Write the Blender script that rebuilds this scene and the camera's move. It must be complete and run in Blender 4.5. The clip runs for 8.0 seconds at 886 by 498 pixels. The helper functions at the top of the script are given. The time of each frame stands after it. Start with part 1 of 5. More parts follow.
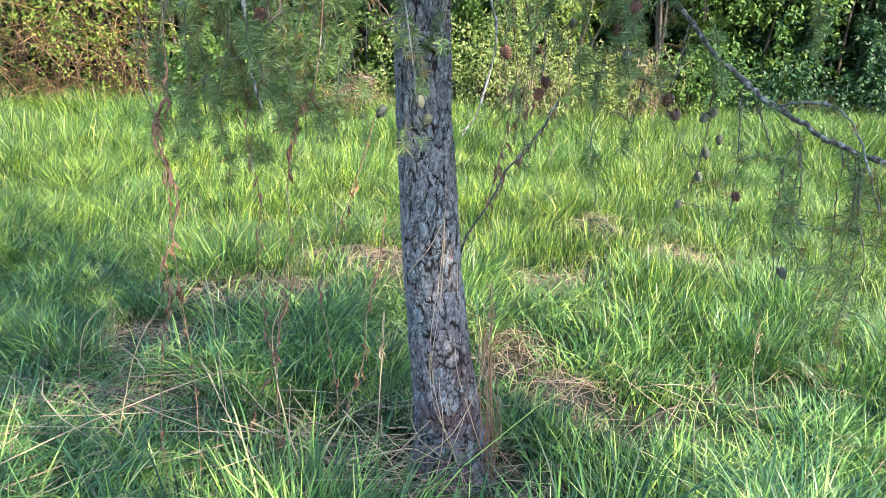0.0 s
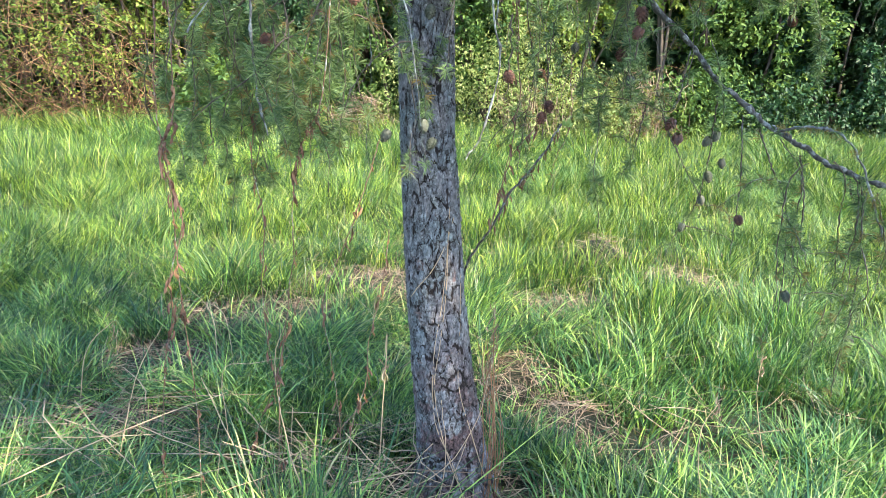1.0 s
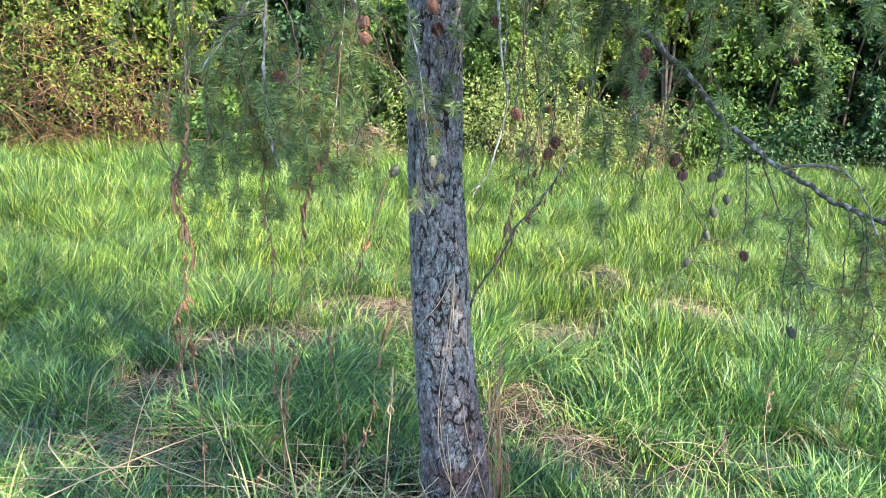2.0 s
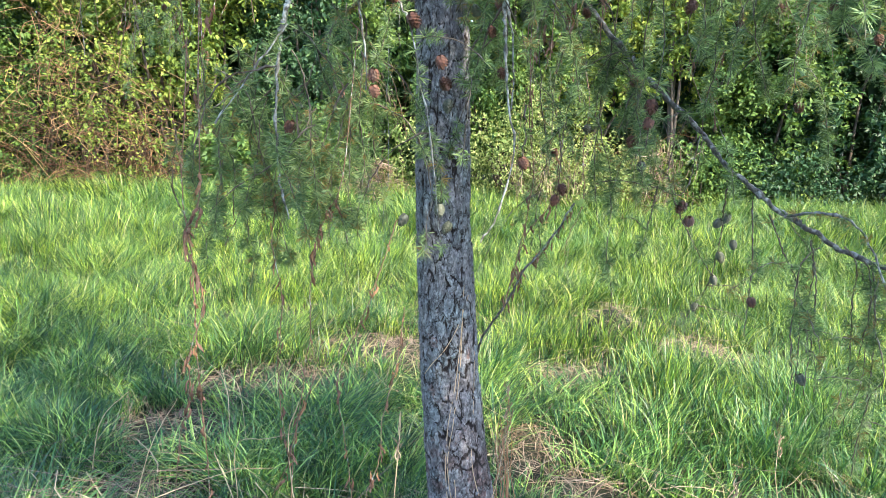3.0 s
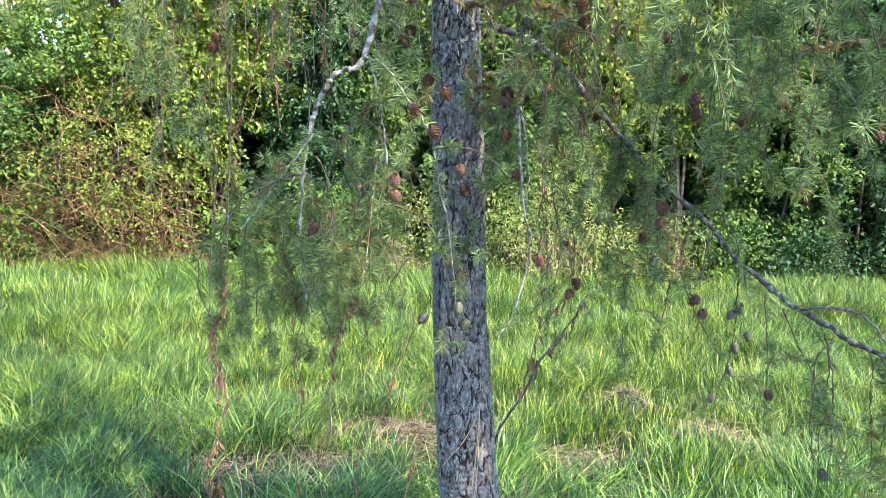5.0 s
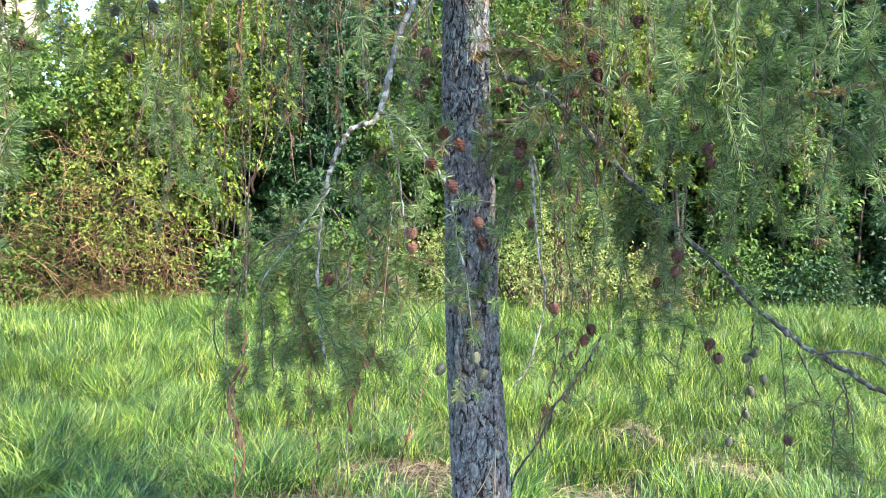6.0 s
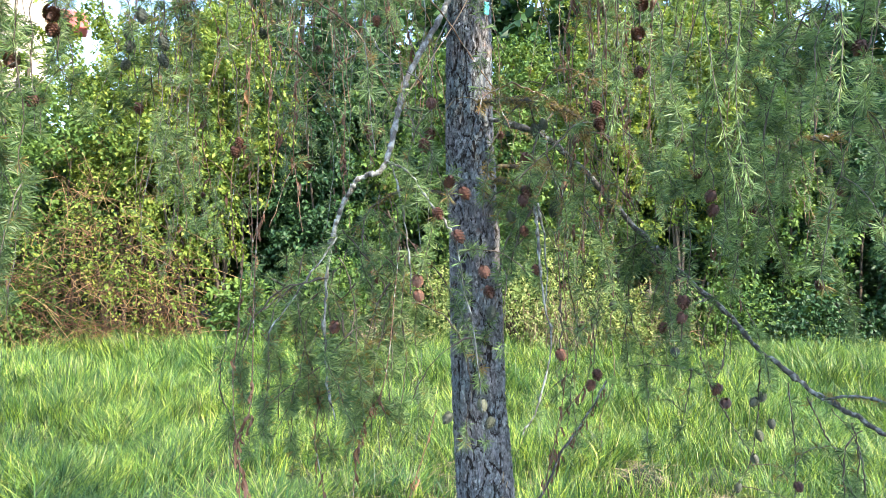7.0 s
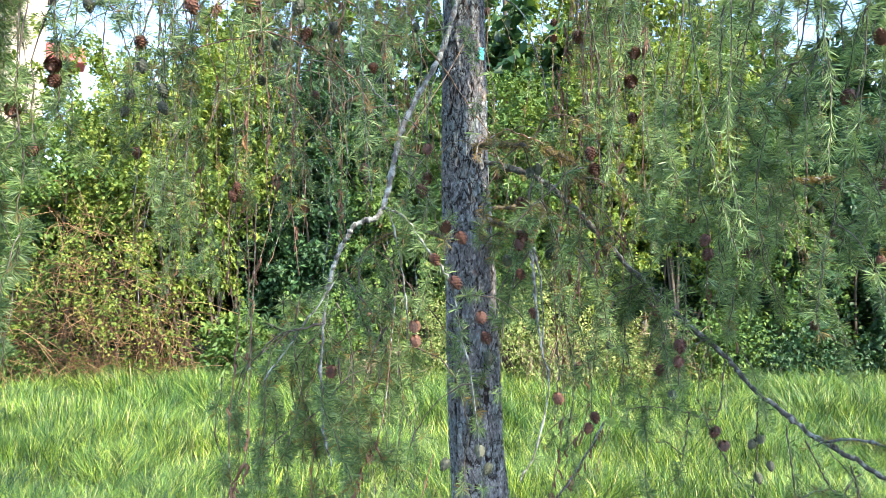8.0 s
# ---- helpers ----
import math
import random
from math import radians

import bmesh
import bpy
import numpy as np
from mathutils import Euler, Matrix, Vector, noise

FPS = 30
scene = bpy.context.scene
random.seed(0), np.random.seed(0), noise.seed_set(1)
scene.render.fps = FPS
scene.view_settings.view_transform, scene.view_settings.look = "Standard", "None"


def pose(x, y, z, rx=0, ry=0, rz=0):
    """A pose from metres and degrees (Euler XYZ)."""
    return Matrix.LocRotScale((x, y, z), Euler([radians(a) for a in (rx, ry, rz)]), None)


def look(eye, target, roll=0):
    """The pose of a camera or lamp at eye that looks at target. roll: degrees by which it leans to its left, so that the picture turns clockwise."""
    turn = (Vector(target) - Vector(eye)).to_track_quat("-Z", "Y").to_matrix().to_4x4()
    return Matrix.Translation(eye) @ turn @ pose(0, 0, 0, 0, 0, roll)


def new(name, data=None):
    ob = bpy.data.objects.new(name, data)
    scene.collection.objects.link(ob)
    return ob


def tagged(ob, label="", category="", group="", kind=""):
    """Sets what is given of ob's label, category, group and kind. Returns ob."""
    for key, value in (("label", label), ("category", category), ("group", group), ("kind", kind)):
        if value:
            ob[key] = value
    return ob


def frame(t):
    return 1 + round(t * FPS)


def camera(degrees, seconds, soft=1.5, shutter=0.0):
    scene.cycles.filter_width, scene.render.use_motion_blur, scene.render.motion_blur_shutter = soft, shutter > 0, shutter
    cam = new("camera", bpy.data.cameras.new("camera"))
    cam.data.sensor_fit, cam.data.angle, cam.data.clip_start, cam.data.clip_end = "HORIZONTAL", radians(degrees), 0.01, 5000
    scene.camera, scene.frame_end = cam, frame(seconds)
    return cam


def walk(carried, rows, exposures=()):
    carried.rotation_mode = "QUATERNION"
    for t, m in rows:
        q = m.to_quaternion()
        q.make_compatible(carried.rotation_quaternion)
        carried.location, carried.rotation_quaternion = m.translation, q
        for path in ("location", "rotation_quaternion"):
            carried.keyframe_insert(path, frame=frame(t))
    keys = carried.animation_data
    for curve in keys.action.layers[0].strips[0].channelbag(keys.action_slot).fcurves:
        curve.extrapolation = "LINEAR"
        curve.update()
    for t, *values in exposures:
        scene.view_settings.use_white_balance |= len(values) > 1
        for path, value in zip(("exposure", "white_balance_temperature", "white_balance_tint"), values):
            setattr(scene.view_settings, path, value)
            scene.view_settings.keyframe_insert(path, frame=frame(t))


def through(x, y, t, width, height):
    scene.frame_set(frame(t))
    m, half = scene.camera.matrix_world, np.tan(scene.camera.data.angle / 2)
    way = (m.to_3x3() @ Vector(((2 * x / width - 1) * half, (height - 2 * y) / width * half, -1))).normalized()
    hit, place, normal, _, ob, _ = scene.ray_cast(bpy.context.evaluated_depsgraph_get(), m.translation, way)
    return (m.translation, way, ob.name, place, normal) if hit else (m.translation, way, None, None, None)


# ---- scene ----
cam = camera(64.0, 8.0, soft=0.7)
PATH = [
    (0, (0.008, 0.369, 1.368), (-0.046, 2.276, 0.767), 2.4),
    (0.5, (0.006, 0.366, 1.375), (-0.051, 2.282, 0.802), 2.5),
    (1, (0.004, 0.368, 1.376), (-0.058, 2.29, 0.828), 2.5),
    (1.2, (0.006, 0.368, 1.377), (-0.061, 2.294, 0.841), 2.5),
    (2.3, (-0.004, 0.352, 1.406), (-0.091, 2.299, 0.959), 2.8),
    (2.5, (-0.005, 0.35, 1.417), (-0.1, 2.301, 0.985), 2.7),
    (3, (-0.004, 0.352, 1.429), (-0.11, 2.311, 1.045), 2.7),
    (3.5, (-0.002, 0.35, 1.441), (-0.117, 2.318, 1.104), 2.7),
    (4, (-0.003, 0.342, 1.455), (-0.125, 2.317, 1.169), 2.5),
    (4.5, (-0.008, 0.327, 1.474), (-0.137, 2.308, 1.235), 2.4),
    (4.7, (-0.014, 0.321, 1.481), (-0.149, 2.305, 1.265), 2.4),
    (5.8, (-0.065, 0.318, 1.52), (-0.206, 2.31, 1.411), 1.5),
    (6, (-0.068, 0.315, 1.532), (-0.208, 2.308, 1.438), 1.4),
    (6.5, (-0.073, 0.307, 1.55), (-0.216, 2.302, 1.506), 1.2),
    (7, (-0.081, 0.307, 1.561), (-0.224, 2.302, 1.565), 1.0),
    (7.5, (-0.084, 0.304, 1.578), (-0.223, 2.298, 1.625), 0.9),
    (8, (-0.085, 0.3, 1.591), (-0.215, 2.294, 1.683), 0.8),
]
walk(cam, [(t, look(eye, target, roll)) for t, eye, target, roll in PATH], exposures=[(0, 2.28), (8, 2.3)])

# ---- sky and sun ----
SUN_TO = Vector((0.76, -0.65, 0.96)).normalized()
world = bpy.data.worlds.new("world")
scene.world = world
world.use_nodes = True
sky = world.node_tree.nodes.new("ShaderNodeTexSky")
sky.sky_type, sky.sun_disc = "NISHITA", False
sky.sun_elevation = math.asin(SUN_TO.z)
sky.sun_rotation = math.atan2(SUN_TO.x, SUN_TO.y)
sky.ozone_density = 2.5
world.node_tree.links.new(sky.outputs[0], world.node_tree.nodes["Background"].inputs[0])
world.node_tree.nodes["Background"].inputs[1].default_value = 0.15
sun = new("sun", bpy.data.lights.new("sun", "SUN"))
sun.data.energy, sun.data.angle, sun.data.color = 2.85, radians(0.5), (1.0, 0.88, 0.68)
sun.matrix_world = look(SUN_TO * 30, (0, 0, 0))


# ---- materials ----
def nodes_of(name):
    m = bpy.data.materials.new(name)
    m.use_nodes = True
    nt = m.node_tree
    return m, nt, nt.nodes["Principled BSDF"], nt.nodes["Material Output"]


def ramp(nt, fac, stops):
    r = nt.nodes.new("ShaderNodeValToRGB")
    e = r.color_ramp.elements
    while len(e) < len(stops):
        e.new(0.5)
    for el, (p, c) in zip(e, stops):
        el.position, el.color = p, (*c, 1)
    nt.links.new(fac, r.inputs[0])
    return r.outputs[0]


def noise_of(nt, scale, detail=3.0, rough=0.55, stretch=(1, 1, 1)):
    co = nt.nodes.new("ShaderNodeTexCoord")
    mp = nt.nodes.new("ShaderNodeMapping")
    mp.inputs["Scale"].default_value = stretch
    n = nt.nodes.new("ShaderNodeTexNoise")
    n.inputs["Scale"].default_value, n.inputs["Detail"].default_value, n.inputs["Roughness"].default_value = scale, detail, rough
    nt.links.new(co.outputs["Object"], mp.inputs[0])
    nt.links.new(mp.outputs[0], n.inputs["Vector"])
    return n.outputs[0]


def mixed(nt, a, b, fac, mode="MIX"):
    m = nt.nodes.new("ShaderNodeMix")
    m.data_type, m.blend_type = "RGBA", mode
    for sock, v in ((m.inputs[0], fac), (m.inputs[6], a), (m.inputs[7], b)):
        if isinstance(v, (int, float)):
            sock.default_value = v
        elif isinstance(v, tuple):
            sock.default_value = (*v, 1)
        else:
            nt.links.new(v, sock)
    return m.outputs[2]


def bumped(nt, bsdf, height, strength, distance=0.01):
    b = nt.nodes.new("ShaderNodeBump")
    b.inputs["Strength"].default_value, b.inputs["Distance"].default_value = strength, distance
    nt.links.new(height, b.inputs["Height"])
    nt.links.new(b.outputs[0], bsdf.inputs["Normal"])


def leafy(name, stops, through=0.28, rough=0.5, patch=0.0, patch_colour=(0.3, 0.3, 0.05), patch_scale=1.0, spec=0.35, tone=0.0):
    """Thin leaf or blade: colour varies from one to the next and in broad patches; light shines through it."""
    m, nt, bsdf, out = nodes_of(name)
    geo = nt.nodes.new("ShaderNodeNewGeometry")
    col = ramp(nt, geo.outputs["Random Per Island"], stops)
    if patch:
        f = ramp(nt, noise_of(nt, patch_scale, 2.0), ((0.42, (0, 0, 0)), (0.68, (patch, patch, patch))))
        col = mixed(nt, col, patch_colour, f)
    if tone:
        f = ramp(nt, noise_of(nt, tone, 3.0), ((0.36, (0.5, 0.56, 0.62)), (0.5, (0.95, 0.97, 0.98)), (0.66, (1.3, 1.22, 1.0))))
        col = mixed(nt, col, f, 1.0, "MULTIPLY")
    nt.links.new(col, bsdf.inputs["Base Color"])
    bsdf.inputs["Roughness"].default_value = rough
    bsdf.inputs["Specular IOR Level"].default_value = spec
    tr = nt.nodes.new("ShaderNodeBsdfTranslucent")
    nt.links.new(mixed(nt, col, (1.0, 0.95, 0.35), 0.85, "MULTIPLY"), tr.inputs[0])
    mx = nt.nodes.new("ShaderNodeMixShader")
    mx.inputs[0].default_value = through
    nt.links.new(bsdf.outputs[0], mx.inputs[1])
    nt.links.new(tr.outputs[0], mx.inputs[2])
    nt.links.new(mx.outputs[0], out.inputs[0])
    return m


def woody(name, a, b, scale=60, lichen=0.0, lichen_colour=(0.42, 0.45, 0.40), rough=0.85, stretch=(1, 1, 0.4)):
    m, nt, bsdf, out = nodes_of(name)
    n = noise_of(nt, scale, 4, 0.6, stretch)
    col = ramp(nt, n, ((0.3, a), (0.7, b)))
    if lichen:
        f = ramp(nt, noise_of(nt, scale * 0.55, 4, 0.65), ((0.62 - 0.3 * lichen, (0, 0, 0)), (0.72 - 0.2 * lichen, (1, 1, 1))))
        col = mixed(nt, col, lichen_colour, f)
    nt.links.new(col, bsdf.inputs["Base Color"])
    bsdf.inputs["Roughness"].default_value = rough
    bumped(nt, bsdf, n, 1.0, 0.005)
    return m


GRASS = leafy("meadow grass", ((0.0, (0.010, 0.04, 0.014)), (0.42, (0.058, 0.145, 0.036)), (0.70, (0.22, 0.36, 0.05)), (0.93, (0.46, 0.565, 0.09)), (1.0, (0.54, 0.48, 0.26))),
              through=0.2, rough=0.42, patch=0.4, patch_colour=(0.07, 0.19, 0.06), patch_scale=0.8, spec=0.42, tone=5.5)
# grass round the larch; the cooler green of shade is put into its colour
LUSH_SHADED = leafy("lush grass toned for shade", ((0.0, (0.010, 0.042, 0.017)), (0.42, (0.045, 0.135, 0.042)), (0.70, (0.19, 0.37, 0.075)), (0.93, (0.42, 0.60, 0.14)), (1.0, (0.52, 0.47, 0.25))),
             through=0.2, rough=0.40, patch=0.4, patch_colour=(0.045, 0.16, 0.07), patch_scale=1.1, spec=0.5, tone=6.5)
STRAW = leafy("dry straw", ((0.0, (0.13, 0.085, 0.06)), (0.5, (0.27, 0.19, 0.135)), (1.0, (0.46, 0.36, 0.26))), through=0.15, rough=0.7)
STALK = leafy("dry stalk", ((0.0, (0.33, 0.23, 0.14)), (1.0, (0.54, 0.41, 0.27))), through=0.05, rough=0.6)
NEEDLE = leafy("larch needle", ((0.0, (0.04, 0.085, 0.034)), (0.5, (0.11, 0.19, 0.072)), (1.0, (0.27, 0.36, 0.145))), through=0.3, rough=0.42, spec=0.5)
# young needles; the same pale colour carries sunlight on the right-hand twigs
NEEDLE_NEW_LIT = leafy("young and sunlit-toned larch needle", ((0.0, (0.17, 0.29, 0.11)), (1.0, (0.36, 0.48, 0.22))), through=0.35, rough=0.5)
NEEDLE_OLD = leafy("yellowing larch needle", ((0.0, (0.17, 0.15, 0.05)), (1.0, (0.30, 0.19, 0.08))), through=0.3, rough=0.6)
WITHER = leafy("withered leaf", ((0.0, (0.09, 0.045, 0.034)), (0.6, (0.185, 0.105, 0.08)), (1.0, (0.32, 0.19, 0.14))), through=0.2, rough=0.8)
WITHER_PALE = leafy("withered tan leaf", ((0.0, (0.28, 0.14, 0.085)), (1.0, (0.42, 0.24, 0.15))), through=0.3, rough=0.8)
LEAF_YELLOW = leafy("yellow green leaf", ((0.0, (0.085, 0.15, 0.032)), (0.5, (0.21, 0.29, 0.058)), (1.0, (0.38, 0.42, 0.09))), through=0.34, patch=0.5, patch_colour=(0.09, 0.19, 0.045), patch_scale=1.9, spec=0.22)
LEAF_MID = leafy("hedge leaf", ((0.0, (0.035, 0.09, 0.03)), (0.6, (0.085, 0.17, 0.045)), (1.0, (0.19, 0.29, 0.07))), patch=0.55, patch_colour=(0.17, 0.25, 0.05), patch_scale=1.6, spec=0.22)
# dark green leaf, darkened further to carry the shade of the hedge
LEAF_DARK_SHADED = leafy("dark shade-toned hedge leaf", ((0.0, (0.018, 0.05, 0.022)), (0.7, (0.035, 0.095, 0.035)), (1.0, (0.09, 0.17, 0.06))), through=0.2)
LEAF_PALE = leafy("small pale leaf", ((0.0, (0.15, 0.23, 0.07)), (0.6, (0.28, 0.36, 0.12)), (1.0, (0.46, 0.47, 0.19))), spec=0.2)
LEAF_BACK = leafy("tree leaf", ((0.0, (0.08, 0.15, 0.03)), (1.0, (0.26, 0.33, 0.07))), through=0.4, spec=0.2)
LEAF_CLOVER = leafy("young pale leaf", ((0.0, (0.24, 0.36, 0.13)), (1.0, (0.32, 0.44, 0.18))), through=0.45)
TWIG = woody("larch twig", (0.05, 0.04, 0.032), (0.12, 0.095, 0.075), 90, 0.25, (0.20, 0.20, 0.18))
TWIG_GREY = woody("lichened larch wood", (0.045, 0.04, 0.037), (0.16, 0.15, 0.14), 95, 0.58, (0.31, 0.33, 0.322))
TWIG_DARK = woody("weathered larch wood", (0.03, 0.027, 0.024), (0.09, 0.083, 0.077), 110, 0.42, (0.27, 0.28, 0.272))
TWIG_DEAD = woody("dead twig", (0.11, 0.06, 0.04), (0.24, 0.15, 0.10), 90, 0.2)
TWIG_MOSS = woody("mossy larch wood", (0.04, 0.033, 0.024), (0.10, 0.08, 0.05), 80, 0.4, (0.16, 0.135, 0.04))
BRAMBLE = leafy("dry bramble cane", ((0.0, (0.035, 0.02, 0.014)), (0.55, (0.14, 0.072, 0.036)), (1.0, (0.40, 0.26, 0.13))), through=0.02, rough=0.8)
STEM_WOOD = woody("shrub wood", (0.05, 0.04, 0.03), (0.13, 0.10, 0.08), 20)


def ground_material():
    m, nt, bsdf, out = nodes_of("meadow soil")
    col = ramp(nt, noise_of(nt, 2.2, 6, 0.65), ((0.3, (0.016, 0.026, 0.010)), (0.5, (0.026, 0.036, 0.014)), (0.7, (0.06, 0.052, 0.032))))
    fine = noise_of(nt, 45, 4, 0.7)
    nt.links.new(mixed(nt, col, ramp(nt, fine, ((0.3, (0.45, 0.4, 0.35)), (0.7, (1, 1, 1)))), 1.0, "MULTIPLY"), bsdf.inputs["Base Color"])
    bsdf.inputs["Roughness"].default_value = 0.95
    bumped(nt, bsdf, fine, 0.8, 0.02)
    return m


def bark_material():
    """Grey plates with lichen and orange algae; the fissures and fine seams are nearly black."""
    m, nt, bsdf, out = nodes_of("larch bark")
    at = nt.nodes.new("ShaderNodeAttribute")
    at.attribute_name = "fissure"
    broad = noise_of(nt, 9, 4, 0.6)
    fine = mixed(nt, noise_of(nt, 130, 5, 0.7, (1, 1, 0.6)), noise_of(nt, 42, 5, 0.75, (1, 1, 0.5)), 0.4)
    plate = ramp(nt, fine, ((0.36, (0.055, 0.055, 0.062)), (0.5, (0.165, 0.168, 0.186)), (0.63, (0.37, 0.38, 0.40))))
    plate = mixed(nt, plate, ramp(nt, broad, ((0.40, (1.0, 0.93, 0.91)), (0.62, (0.88, 0.99, 0.98)))), 1.0, "MULTIPLY")
    flake = ramp(nt, noise_of(nt, 16, 5, 0.7), ((0.62, (0, 0, 0)), (0.70, (1, 1, 1))))
    plate = mixed(nt, plate, (0.19, 0.12, 0.11), flake)
    orange = ramp(nt, noise_of(nt, 14, 4, 0.7, (1, 1, 0.7)), ((0.6, (0, 0, 0)), (0.72, (0.38, 0.38, 0.38))))
    high = nt.nodes.new("ShaderNodeMapRange")
    co = nt.nodes.new("ShaderNodeTexCoord")
    sp = nt.nodes.new("ShaderNodeSeparateXYZ")
    nt.links.new(co.outputs["Object"], sp.inputs[0])
    nt.links.new(sp.outputs[2], high.inputs[0])
    high.inputs[1].default_value, high.inputs[2].default_value = 1.8, 2.05
    plate = mixed(nt, plate, (0.33, 0.185, 0.06), mixed(nt, (0, 0, 0), orange, high.outputs[0]))
    low = nt.nodes.new("ShaderNodeMapRange")
    nt.links.new(sp.outputs[2], low.inputs[0])
    low.inputs[1].default_value, low.inputs[2].default_value = 0.62, 0.35
    rub = ramp(nt, noise_of(nt, 11, 5, 0.75), ((0.45, (0, 0, 0)), (0.55, (0.85, 0.85, 0.85))))
    plate = mixed(nt, plate, mixed(nt, plate, (0.62, 0.34, 0.31), 1.0, "MULTIPLY"), mixed(nt, (0, 0, 0), rub, low.outputs[0]))
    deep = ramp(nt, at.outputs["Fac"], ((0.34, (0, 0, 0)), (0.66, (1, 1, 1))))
    # fine cracks between the scales, drawn out along the trunk
    warp = nt.nodes.new("ShaderNodeTexNoise")
    warp.inputs["Scale"].default_value, warp.inputs["Detail"].default_value = 55, 5
    shift = nt.nodes.new("ShaderNodeVectorMath")
    shift.operation = "MULTIPLY_ADD"
    shift.inputs[1].default_value = (0.036, 0.036, 0.07)
    nt.links.new(co.outputs["Object"], warp.inputs["Vector"])
    nt.links.new(warp.outputs["Color"], shift.inputs[0])
    nt.links.new(co.outputs["Object"], shift.inputs[2])
    squash = nt.nodes.new("ShaderNodeMapping")
    squash.inputs["Scale"].default_value = (1, 1, 0.42)
    nt.links.new(shift.outputs[0], squash.inputs[0])
    vor = nt.nodes.new("ShaderNodeTexVoronoi")
    vor.feature = "DISTANCE_TO_EDGE"
    vor.inputs["Scale"].default_value = 40
    nt.links.new(squash.outputs[0], vor.inputs["Vector"])
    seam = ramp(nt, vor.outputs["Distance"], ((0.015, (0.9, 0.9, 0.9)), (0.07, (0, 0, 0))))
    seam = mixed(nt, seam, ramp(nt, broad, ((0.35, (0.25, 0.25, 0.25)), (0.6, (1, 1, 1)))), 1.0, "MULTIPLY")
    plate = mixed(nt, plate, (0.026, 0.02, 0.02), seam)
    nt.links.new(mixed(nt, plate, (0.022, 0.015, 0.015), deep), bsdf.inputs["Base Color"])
    bsdf.inputs["Roughness"].default_value = 0.9
    bumped(nt, bsdf, mixed(nt, mixed(nt, fine, noise_of(nt, 55, 4, 0.7, (1, 1, 0.45)), 0.5), (0, 0, 0), seam), 1.0, 0.008)
    return m


def cone_material(name, a, b):
    m, nt, bsdf, out = nodes_of(name)
    geo = nt.nodes.new("ShaderNodeNewGeometry")
    inf = nt.nodes.new("ShaderNodeObjectInfo")
    col = ramp(nt, geo.outputs["Random Per Island"], ((0, a), (1, b)))
    nt.links.new(mixed(nt, col, ramp(nt, inf.outputs["Random"], ((0, (0.7, 0.7, 0.75)), (1, (1.1, 1.05, 1.0)))), 1.0, "MULTIPLY"), bsdf.inputs["Base Color"])
    bsdf.inputs["Roughness"].default_value = 0.6
    return m


def plain(name, a, b, scale, rough=0.8, metal=0.0):
    m, nt, bsdf, out = nodes_of(name)
    n = noise_of(nt, scale, 4)
    nt.links.new(ramp(nt, n, ((0.3, a), (0.7, b))), bsdf.inputs["Base Color"])
    bsdf.inputs["Roughness"].default_value, bsdf.inputs["Metallic"].default_value = rough, metal
    bumped(nt, bsdf, n, 0.2, 0.01)
    return m


SOIL, BARK = ground_material(), bark_material()
CONE_BROWN = cone_material("ripe cone", (0.075, 0.034, 0.024), (0.18, 0.082, 0.052))
CONE_GREEN = cone_material("unripe cone", (0.045, 0.06, 0.04), (0.10, 0.11, 0.075))
PLASTER = plain("cream wall plaster", (0.44, 0.37, 0.29), (0.52, 0.45, 0.36), 3)
ROOF_TILE = plain("dark roof tile", (0.05, 0.06, 0.08), (0.10, 0.11, 0.14), 5)
RED_PAINT = plain("red paint", (0.55, 0.10, 0.10), (0.62, 0.14, 0.13), 4, 0.5)
GLASS_DARK = plain("window glass", (0.03, 0.035, 0.04), (0.05, 0.055, 0.06), 2, 0.08)
TAG_BLUE = plain("turquoise plastic tag", (0.07, 0.42, 0.40), (0.10, 0.50, 0.47), 30, 0.45)
NAIL = plain("nail steel", (0.25, 0.24, 0.23), (0.35, 0.34, 0.33), 90, 0.4, 1.0)


# ---- mesh helpers ----
class Geo:
    """Collects vertices and faces for one mesh."""

    def __init__(self):
        self.v, self.f, self.n = [], [], 0

    def add(self, verts, faces):
        verts = np.asarray(verts, dtype=np.float32).reshape(-1, 3)
        self.v.append(verts)
        self.f.append(np.asarray(faces, dtype=np.int32) + self.n)
        self.n += len(verts)

    def mesh(self, name, material, smooth=False):
        me = bpy.data.meshes.new(name)
        v = np.concatenate(self.v)
        loops = np.concatenate([f.ravel() for f in self.f])
        totals = np.concatenate([np.full(len(f), f.shape[1], dtype=np.int32) for f in self.f])
        starts = np.concatenate([[0], np.cumsum(totals)[:-1]]).astype(np.int32)
        me.vertices.add(len(v))
        me.vertices.foreach_set("co", v.ravel())
        me.loops.add(len(loops))
        me.loops.foreach_set("vertex_index", loops)
        me.polygons.add(len(totals))
        me.polygons.foreach_set("loop_start", starts)
        if smooth:
            me.polygons.foreach_set("use_smooth", np.ones(len(totals), dtype=bool))
        me.update(calc_edges=True)
        me.materials.append(material)
        return me


def thing(name, at, label, category, group="", kind=""):
    ob = new(name)
    ob.empty_display_size = 0.1
    ob.location = at
    return tagged(ob, label, category, group, kind)


def part(name, data, parent, label="", base=(0, 0, 0), m=None):
    """A mesh under a thing (base: where the thing stands) or under one of its parts."""
    ob = new(name, data)
    ob.parent = parent
    ob.matrix_parent_inverse = Matrix.Translation(-Vector(base))
    if m is not None:
        ob.matrix_basis = m
    return tagged(ob, label)


def unit(a):
    return a / np.maximum(np.linalg.norm(a, axis=-1, keepdims=True), 1e-9)


